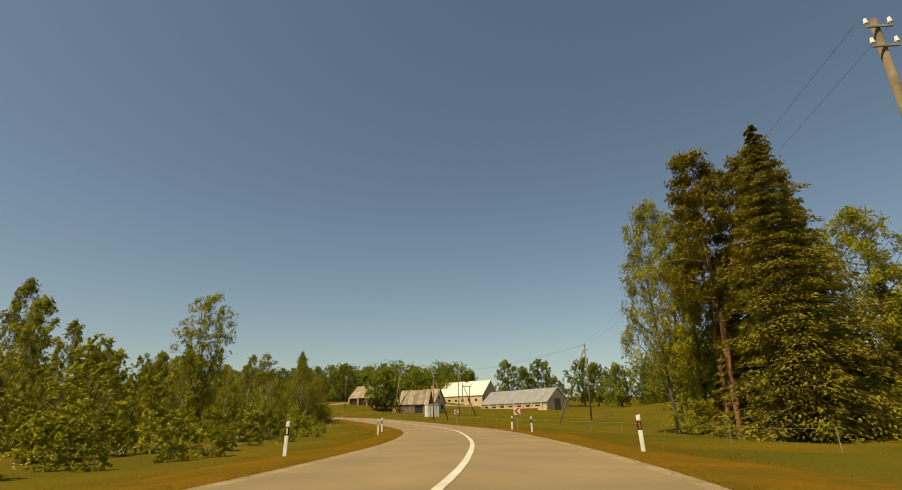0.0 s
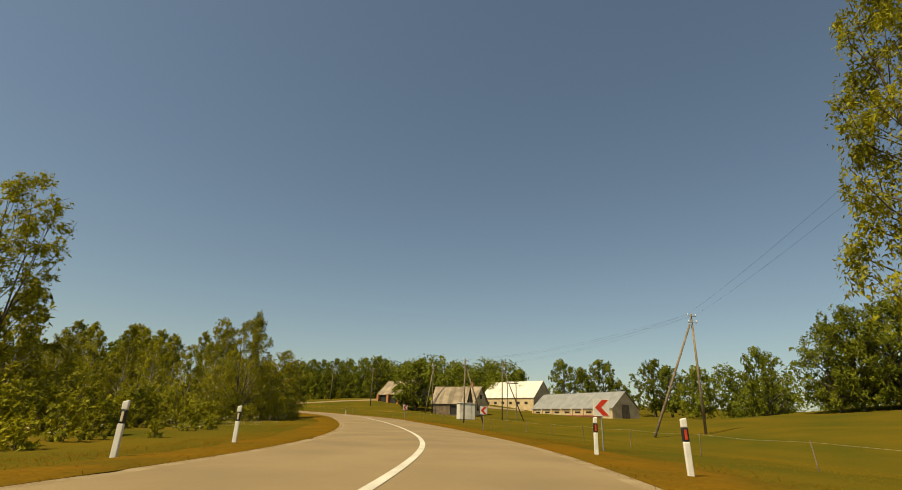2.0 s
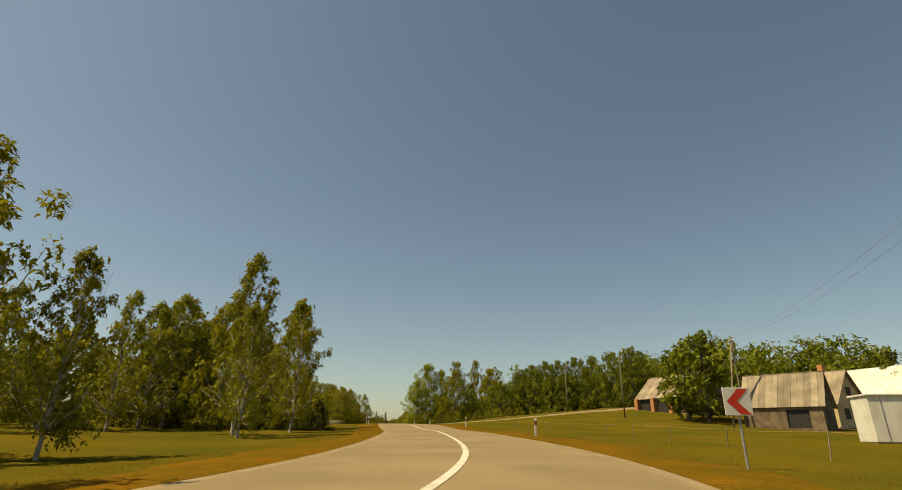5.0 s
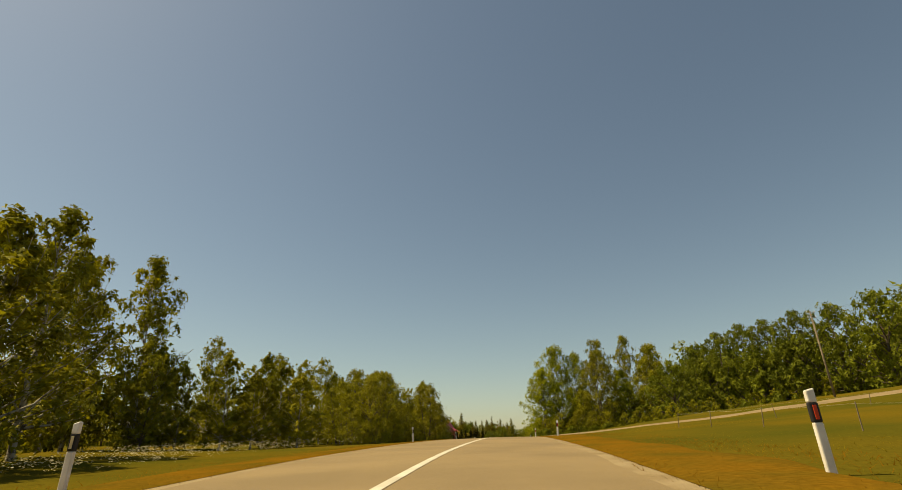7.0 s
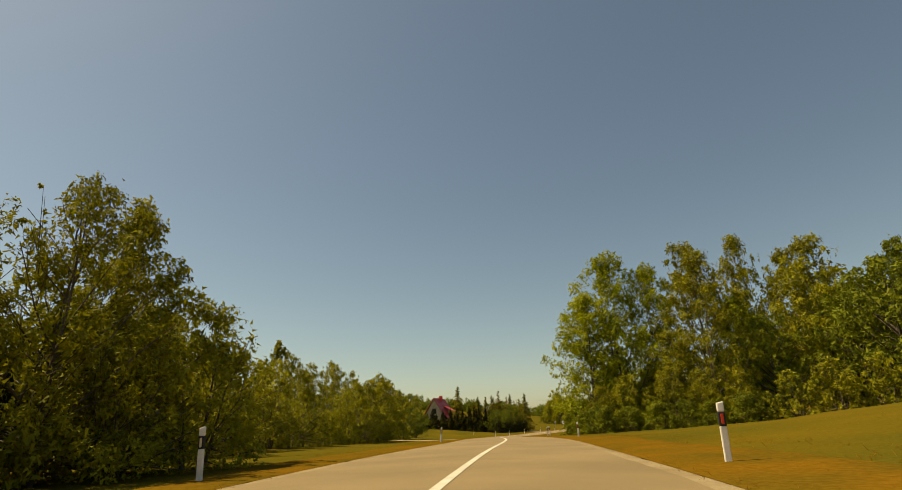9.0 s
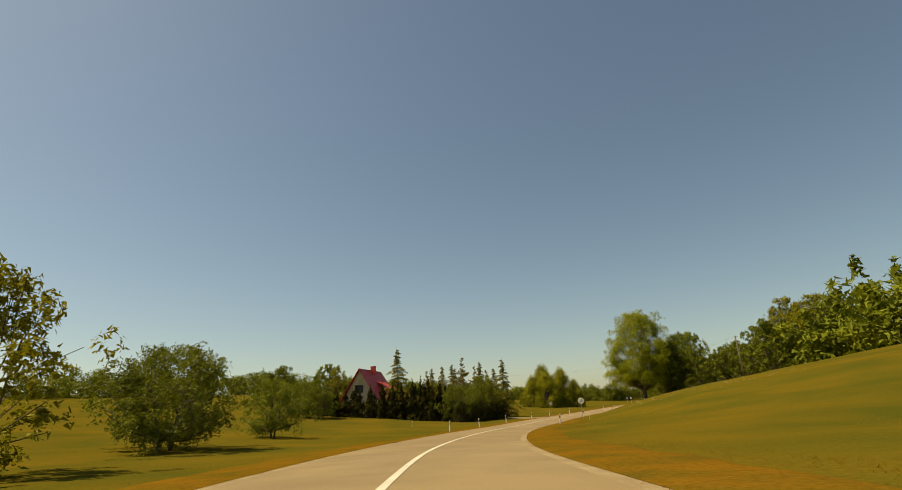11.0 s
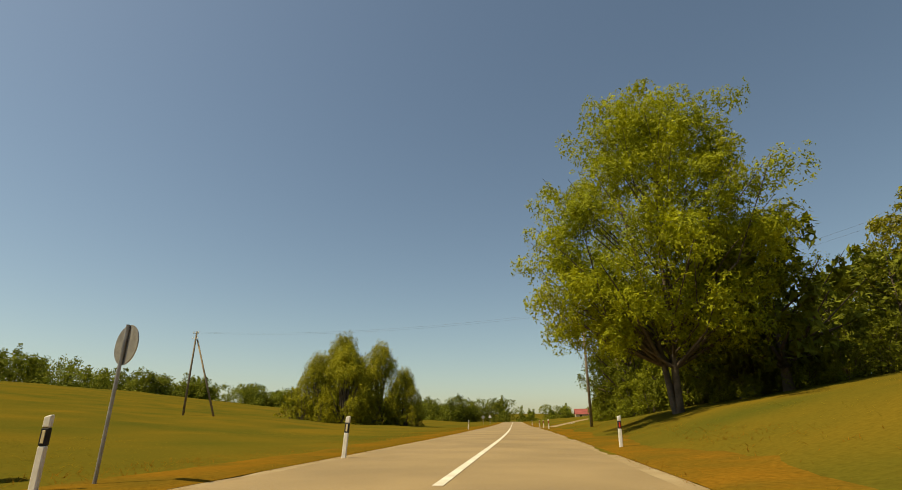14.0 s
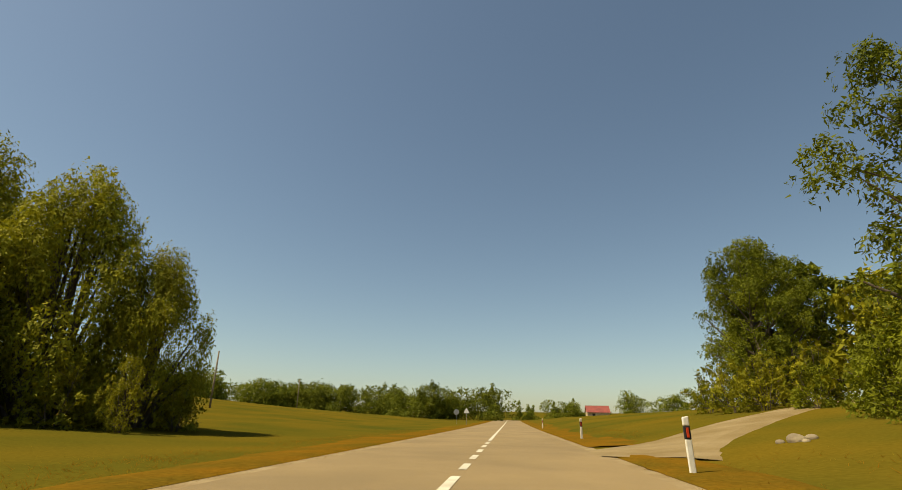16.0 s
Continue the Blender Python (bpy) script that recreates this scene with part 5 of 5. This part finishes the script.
# long grey-roofed barn, its gable towards the field
rows = [("front", 1.6 + 4.4 * k, 1.5, 2.2, 0.55, DARK, "window") for k in range(7)]
grey_barn = gable_house("long_barn", (60.1, 101.1), bearing((60.1, 101.1), (74.8, 71.1)), 33.4, 11.0, 3.0, 7.6, PLASTER, ROOF_GREY, "long plastered cow barn with a grey sheet roof",
                        openings=rows + [("right", 3.9, 0.0, 3.0, 4.0, PLANK, "barn_door")], drop=-1.6, deep=2.5)
bm = bmesh.new()
box(bm, (28.4, 0.5, 0.4), Matrix.Translation((15.2, -0.5, 0.75)), 0.05)
part("feed_rail", bm, RUST, grey_barn, "rust-red boarded rail along the wall")
for k in range(8):
    bm = bmesh.new()
    box(bm, (0.5, 0.35, 4.4), Matrix.Translation((0.5 + 4.4 * k, -0.18, 0.7)), 0.02)
    part("pier", bm, PLASTER, grey_barn)
gable_house("white_roofed_barn", (47.0, 123.2), bearing((47.0, 123.2), (62.0, 106.9)), 22.2, 12.0, 3.4, 9.2, PLASTER, ROOF_WHITE, "plastered barn with a bright pale sheet roof",
                         openings=[("front", 2.0 + 3.3 * k, 1.0, 1.3, 0.9, DARK, "window") for k in range(6)], drop=-1.2, deep=2.0)
gable_house("plank_barn", (24.8, 60.0), -24, 8.4, 5.6, 2.7, 6.6, PLANK, SHINGLE, "old weathered plank barn with a mossy grey roof",
                         openings=[("front", 4.6, 0.0, 2.4, 2.1, DARK, "doorway"), ("right", 2.1, 3.2, 0.9, 0.9, DARK, "loft_hatch"), ("right", 1.4, 0.2, 2.2, 1.9, DARK, "barn_door")], sheet=0.7, drop=-0.2)
old_house = gable_house("old_farmhouse", (31.0, 67.0), bearing((30.5, 65.0), (37.0, 59.0)), 6, 6.4, 2.9, 7.0, PLASTER, SHINGLE, "old plastered farmhouse with a mossy grey roof",
                        openings=[("right", 1.4, 0.9, 1.1, 1.3, DARK, "window"), ("right", 3.9, 0.9, 1.1, 1.3, DARK, "window"), ("right", 2.75, 3.9, 0.9, 1.0, DARK, "window")], sheet=0.7, drop=-0.3)
bm = bmesh.new()
box(bm, (0.7, 0.7, 1.6), Matrix.Translation((3.4, 3.2, 7.2)), 0.03)
part("chimney", bm, BRICK, old_house, "orange brick chimney")
# open bays closed with near-black sheets in place of a shaded inside
shed = gable_house("brick_pillared_shed", (10.2, 90.0), bearing((7.8, 94.0), (17.3, 84.5)), 13.5, 8.5, 2.9, 6.9, PLANK, SHINGLE, "old open shed with orange brick pillars and grey roof",
                   openings=[("front", 0.9, 0.0, 3.0, 2.7, DARK, "opening"), ("front", 5.2, 0.0, 3.2, 2.7, DARK, "opening"), ("front", 9.6, 0.4, 2.2, 2.0, DARK, "opening")], sheet=0.7, drop=-0.9)
for k in range(4):
    bm = bmesh.new()
    box(bm, (0.8, 0.7, 3.1), Matrix.Translation((0.45 + 4.2 * k, -0.3, 1.25)), 0.03)
    part("pillar", bm, BRICK, shed, "orange brick pillar")

# cream kiosk by the poles
kiosk = empty("transformer_kiosk", pose(28.6, 24.0, ground_z(28.6, 24.0) - 0.1, 0, 0, 8), "cream painted metal transformer kiosk in the field", "kiosk")
bm = bmesh.new()
box(bm, (2.8, 2.2, 2.7), Matrix.Translation((0, 0, 1.5)), 0.05)
part("cabinet", bm, METAL_WHITE, kiosk)
bm = bmesh.new()
box(bm, (3.0, 2.4, 0.12), Matrix.Translation((0, 0, 2.9)), 0.03)
part("roof", bm, METAL_WHITE, kiosk)
bm = bmesh.new()
box(bm, (2.7, 2.1, 0.5), Matrix.Translation((0, 0, -0.1)), 0.02)
part("plinth", bm, STONE, kiosk)
for s in (-1, 1):
    bm = bmesh.new()
    box(bm, (0.05, 0.02, 2.5), Matrix.Translation((s * 0.7, -1.11, 1.5)))
    part("seam", bm, STEEL, kiosk)
# insulator platform beside it
rack = empty("insulator_rack", pose(40.5, 41.0, ground_z(40.5, 41.0), 0, 0, 20), "wooden insulator platform on two posts", "insulator rack")
for s in (-1, 1):
    bm = bmesh.new()
    rod(bm, (s * 1.1, 0, -0.4), (s * 1.1, 0, 7.4), 0.11, 0.09, 8)
    part("post", bm, WOOD_POLE, rack)
bm = bmesh.new()
box(bm, (2.9, 0.8, 0.14), Matrix.Translation((0, 0, 7.4)), 0.02)
part("platform", bm, WOOD_POLE, rack)
for k in range(6):
    bm = bmesh.new()
    rod(bm, (-1.25 + 0.5 * k, -0.2, 7.47), (-1.25 + 0.5 * k, -0.2, 7.8), 0.09, 0.06, 8)
    part("insulator", bm, GLAZE, rack, "white porcelain insulator")

# house with the red roof
red_house = gable_house("red_roofed_house", (-139.0, 208.5), bearing((0, 0), (-0.38, 0.92)), 11.5, 9.0, 2.3, 9.2, PLASTER, ROOF_RED, "plastered house with a steep red sheet roof", sheet=0.45, over=0.55, deep=1.5,
                        openings=[("left", 3.75, 4.6, 1.5, 1.5, DARK, "window"), ("left", 1.4, 0.9, 1.6, 1.4, DARK, "window"), ("left", 5.8, 0.9, 1.6, 1.4, DARK, "window"), ("front", 3.0, 0.8, 1.4, 1.2, DARK, "window"), ("front", 7.5, 0.8, 1.4, 1.2, DARK, "window")])
bm = bmesh.new()
box(bm, (0.9, 0.9, 1.7), Matrix.Translation((6.6, 4.2, 9.3)), 0.03)
part("chimney", bm, ROOF_RED, red_house, "red clad chimney")
bm = bmesh.new()
box(bm, (4.2, 3.4, 0.1), Matrix.Translation((7.2, 1.35, 6.1)) @ Matrix.Rotation(radians(27), 4, "X"), 0.02)
part("dormer_roof", bm, ROOF_RED, red_house)
bm = bmesh.new()
box(bm, (3.6, 2.4, 1.9), Matrix.Translation((7.2, 1.6, 4.5)), 0.02)
part("dormer_wall", bm, BRICK, red_house)
bm = bmesh.new()
box(bm, (1.5, 0.08, 1.1), Matrix.Translation((7.2, 0.38, 4.5)), 0.02)
part("dormer_window", bm, DARK, red_house)

# plank shed behind the maples
gable_house("plank_shed", (-97.5, 283.0), 95, 5.5, 4.5, 2.2, 3.6, PLANK, SHINGLE, "small dark plank shed behind roadside bushes", sheet=0.8, drop=-0.3, openings=[("front", 1.5, 0.0, 1.2, 1.9, DARK, "doorway")])

# far houses at the end of the straight
for cx, cy, brg, ln, rf, lab in ((-224.0, 524.0, -20, 16, SHINGLE, "far low farmhouse with a grey roof"), (-205.0, 516.0, -15, 11, PLASTER, "far pale outbuilding by an orchard"), (-124.0, 511.0, 8, 9, ROOF_FADED, "far pale house with a red roof")):
    gable_house("farmhouse", (cx, cy), brg, ln, 8, 2.6, 5.2, PLASTER, rf, lab, sheet=2.0, openings=[("front", 2.0 + 3.4 * k, 0.8, 1.2, 1.2, DARK, "window") for k in range(int((ln - 3) / 3.4))])


# ---- tracks ----
DIRT = mat("packed_dirt", (0.27, 0.20, 0.105), (0.20, 0.14, 0.06), 0.6, 0.95, 0.4, 20.0, fine=0.25)

def at_road(u, d):
    i = min(int(np.searchsorted(CENTRE[:, 0], u)), len(CENTRE) - 1)
    return CENTRE[i, 1] + RIGHT[i, 0] * d, CENTRE[i, 2] + RIGHT[i, 1] * d


def track(name, stops, width, material, label, lift=0.045, flare=0.0):
    """A strip laid on the land along stops (u, distance from the road), with a buried skirt on both sides."""
    pts = np.array([(0.0, *at_road(u, d), 0.0) for u, d in stops])
    line = spline(pts, 1.0)[:, 1:3]
    tan = np.gradient(line, axis=0)
    tan /= np.linalg.norm(tan, axis=1)[:, None]
    verts, faces = [], []
    n = 8
    for i, (p, q) in enumerate(zip(line, tan)):
        w = width * (1 + flare * math.exp(-i / 4.0))
        for k in range(n + 1):
            c = min(max(k, 1), n - 1)
            o = ((c - 1) / (n - 2) - 0.5) * w + (0.25 * noise.noise((i * 0.3, c, width)) if c in (1, n - 1) else 0) + (k - c) * 0.12
            verts.append([p[0] + q[1] * o, p[1] - q[0] * o, 0.0])
    v = np.array(verts)
    z, _, d = land(v[:, 0], v[:, 1])
    lump = np.array([noise.noise((x * 0.11, y * 0.11, 0.3)) * 0.5 + noise.noise((x * 0.4, y * 0.4, 7.3)) * 0.12 for x, y in v[:, :2]])
    v[:, 2] = z + lump * np.clip((np.abs(d) - 5.5) / 25, 0, 0.6) + 0.015 + (lift + 0.02) * np.clip((np.abs(d) - 3.9) / 1.5, 0, 1) + 0.2 * np.clip((np.abs(d) - 25) / 60, 0, 1)
    for k, low in ((0, 0.6), (1, 0.12), (n - 1, 0.12), (n, 0.6)):
        v[k::n + 1, 2] -= low
    for i in range(len(line) - 1):
        for k in range(n):
            a = i * (n + 1) + k
            faces.append((a, a + n + 1, a + n + 2, a + 1))
    tagged(new(name, mesh_from(name, v, faces, material)), label, "track", kind="structure")


track("side_road", [(8.86, 2.5), (8.84, 8), (8.78, 18), (8.68, 34), (8.45, 60), (8.2, 95)], 4.6, ASPHALT, "narrow asphalt side road climbing the meadow", flare=1.6)
track("dirt_track", [(16.52, 3.3), (16.62, 6), (16.75, 10), (16.87, 13.5), (16.97, 17.5), (17.03, 24), (17.03, 36)], 3.4, DIRT, "sandy dirt track leading off the road", flare=1.3)
track("farm_track", [(13.88, -2.5), (13.95, -8), (14.04, -12), (14.1, -18), (14.1, -28)], 3.2, DIRT, "sandy farm track behind the spruces", flare=1.4)
track("field_track", [(10.95, -2.5), (11.0, -9), (11.1, -22), (11.2, -40)], 2.6, GRAVEL, "grassy sand track to the garden", flare=1.0)


# white survey stakes in the grass
for x, y, h in ((-112.9, 186.0, 0.85), (-90.3, 189.0, 0.42)):
    stake = empty("marker_stake", pose(x, y, ground_z(x, y), 2.0, 3.0, 15), "thin white painted stake in long grass", "stake")
    bm = bmesh.new()
    box(bm, (0.04, 0.03, h + 0.3), Matrix.Translation((0, 0, h / 2 - 0.15)), 0.008)
    part("shaft", bm, WHITE, stake)
    bm = bmesh.new()
    box(bm, (0.046, 0.036, 0.08), Matrix.Translation((0, 0, h + 0.04)), 0.015)
    part("cap", bm, WHITE, stake)


# ---- field fence ----
def fence(stops, gap, label):
    t = empty("field_fence", Matrix(), label, "fence")
    pts = [Vector((*at_road(u, d), 0)) for u, d in stops]
    bm = bmesh.new()
    rod(bm, (0, 0, -0.3), (0, 0, 0.85), 0.024, 0.02, 6)
    me = bpy.data.meshes.new("fence_post")
    bm.to_mesh(me)
    bm.free()
    me.materials.append(WOOD_POLE)
    spots = []
    for a, b in zip(pts, pts[1:]):
        k = max(1, int((b - a).length / gap))
        spots += [a.lerp(b, i / k) for i in range(k)]
    r = random.Random(3)
    tops = []
    for p in spots:
        z = ground_z(p.x, p.y)
        ob = new("fence_post", me)
        ob.parent = t
        ob.matrix_local = pose(p.x, p.y, z, r.uniform(-7, 7), r.uniform(-7, 7), 0)
        tops.append(Vector((p.x, p.y, z + 0.8)))
    for a, b in zip(tops, tops[1:]):
        bm = bmesh.new()
        rod(bm, a, a.lerp(b, 0.5) - Vector((0, 0, 0.06)), 0.003, 0.003, 4)
        rod(bm, a.lerp(b, 0.5) - Vector((0, 0, 0.06)), b, 0.003, 0.003, 4)
        part("fence_tape", bm, FLOWER, t)


fence([(1.5, 13), (3, 12), (5, 12), (6.5, 12), (7.6, 12), (8.3, 13), (8.4, 40)], 5.5, "thin wooden field fence with pale tape")

# a pale boulder and rubble beside the last track
for k, (dx, dy, s) in enumerate(((0, 0, 0.24), (0.4, 0.1, 0.15), (-0.3, 0.2, 0.12), (0.15, -0.3, 0.1))):
    bm = bmesh.new()
    bmesh.ops.create_icosphere(bm, subdivisions=3, radius=s)
    for v in bm.verts:
        v.co *= 1 + 0.35 * noise.noise(v.co * 2.2 + Vector((k * 3, 0, 0)))
        v.co.z *= 0.7
    me = bpy.data.meshes.new("boulder")
    bm.to_mesh(me)
    bm.free()
    me.materials.append(STONE)
    ob = tagged(new("boulder", me), "pale grey boulder half hidden in verge grass", "boulder", "rubble by the track")
    x, y = -110.3 + dx, 296.6 + dy
    ob.location = (x, y, ground_z(x, y) + s * 0.25)


# ---- grass of the verges ----
def tufts(name, n, u0, u1, side, d0, d1, height, material, label, seed, blades=4, wide=1.0):
    """Scattered blades of grass along one side of the road, lodged and leaning."""
    g = np.random.default_rng(seed)
    i = np.clip(np.searchsorted(CENTRE[:, 0], g.uniform(u0, u1, n)), 0, len(CENTRE) - 1)
    d = side * (d0 + (d1 - d0) * g.random(n) ** 1.6)
    along = g.uniform(-0.6, 0.6, n)
    x = CENTRE[i, 1] + RIGHT[i, 0] * d + TANGENT[i, 0] * along
    y = CENTRE[i, 2] + RIGHT[i, 1] * d + TANGENT[i, 1] * along
    z, u, dd = land(x, y)
    keep = (np.abs(dd) > d0 - 0.1) & ~((dd > 0) & (np.abs(u - 8.85) < 0.16)) & ~((dd > 0) & (np.abs(u - 16.6) < 0.14)) & ~((dd < 0) & (np.abs(u - 11.0) < 0.06)) & ~((dd < 0) & (np.abs(u - 13.94) < 0.1))
    x, y, z = x[keep], y[keep], z[keep]
    n = len(x)
    out = []
    for b in range(blades):
        a = g.random(n) * 6.28
        w = wide * (0.006 + 0.010 * g.random(n))
        h = height * (0.45 + 0.9 * g.random(n))
        lean = h * (1.1 + 2.2 * g.random(n))
        base = np.stack([x + g.normal(size=n) * 0.16, y + g.normal(size=n) * 0.16, z - 0.03], 1)
        s = np.stack([-np.sin(a) * w, np.cos(a) * w, 0 * a], 1)
        out.append(np.stack([base - s, base + s, base + np.stack([np.cos(a) * lean, np.sin(a) * lean, h], 1)], 1))
    me = tris(name, np.concatenate(out), material)
    tagged(new(name, me), label, "grass", kind="stuff")


for side, seed in ((1, 1), (-1, 2)):
    tufts("verge_grass", 30000, 0, 17.5, side, 3.95, 8.0, 0.09, DRY, "dry golden grass along the road's edge", seed, 3, 0.8)
    tufts("meadow_grass", 26000, 0, 17.5, side, 5.6, 18.0, 0.06, BLADE, "uncut meadow grass beside the verge", seed + 7, 3, 0.8)


def umbels(n, u0, u1, d0, d1, seed):
    g = np.random.default_rng(seed)
    i = np.clip(np.searchsorted(CENTRE[:, 0], g.uniform(u0, u1, n)), 0, len(CENTRE) - 1)
    d = g.uniform(d0, d1, n)
    x, y = CENTRE[i, 1] + RIGHT[i, 0] * d, CENTRE[i, 2] + RIGHT[i, 1] * d
    z = land(x, y)[0] + g.uniform(0.2, 0.6, n)
    out = []
    for k in range(7):
        c = np.stack([x, y, z], 1) + g.normal(size=(n, 3)) * [0.08, 0.08, 0.03]
        a = g.random(n) * 6.28
        s = 0.018 + 0.018 * g.random(n)
        p, q = np.stack([np.cos(a) * s, np.sin(a) * s, 0 * a], 1), np.stack([-np.sin(a) * s, np.cos(a) * s, 0.3 * s], 1)
        out.append(np.stack([c - p, c - q, c + p, c + q], 1))
    tagged(new("cow_parsley", quads("cow_parsley", np.concatenate(out), FLOWER)), "white cow parsley flowers in the verge grass", "wildflowers", kind="stuff")


umbels(110, 3.6, 5.0, -13, -8, 1)
umbels(420, 7.2, 7.75, -13.5, -8.5, 2)
umbels(200, 7.7, 8.3, -16, -9, 5)
umbels(200, 12.8, 14.2, 12, 30, 3)
umbels(60, 0.5, 3.0, -13, -9, 4)
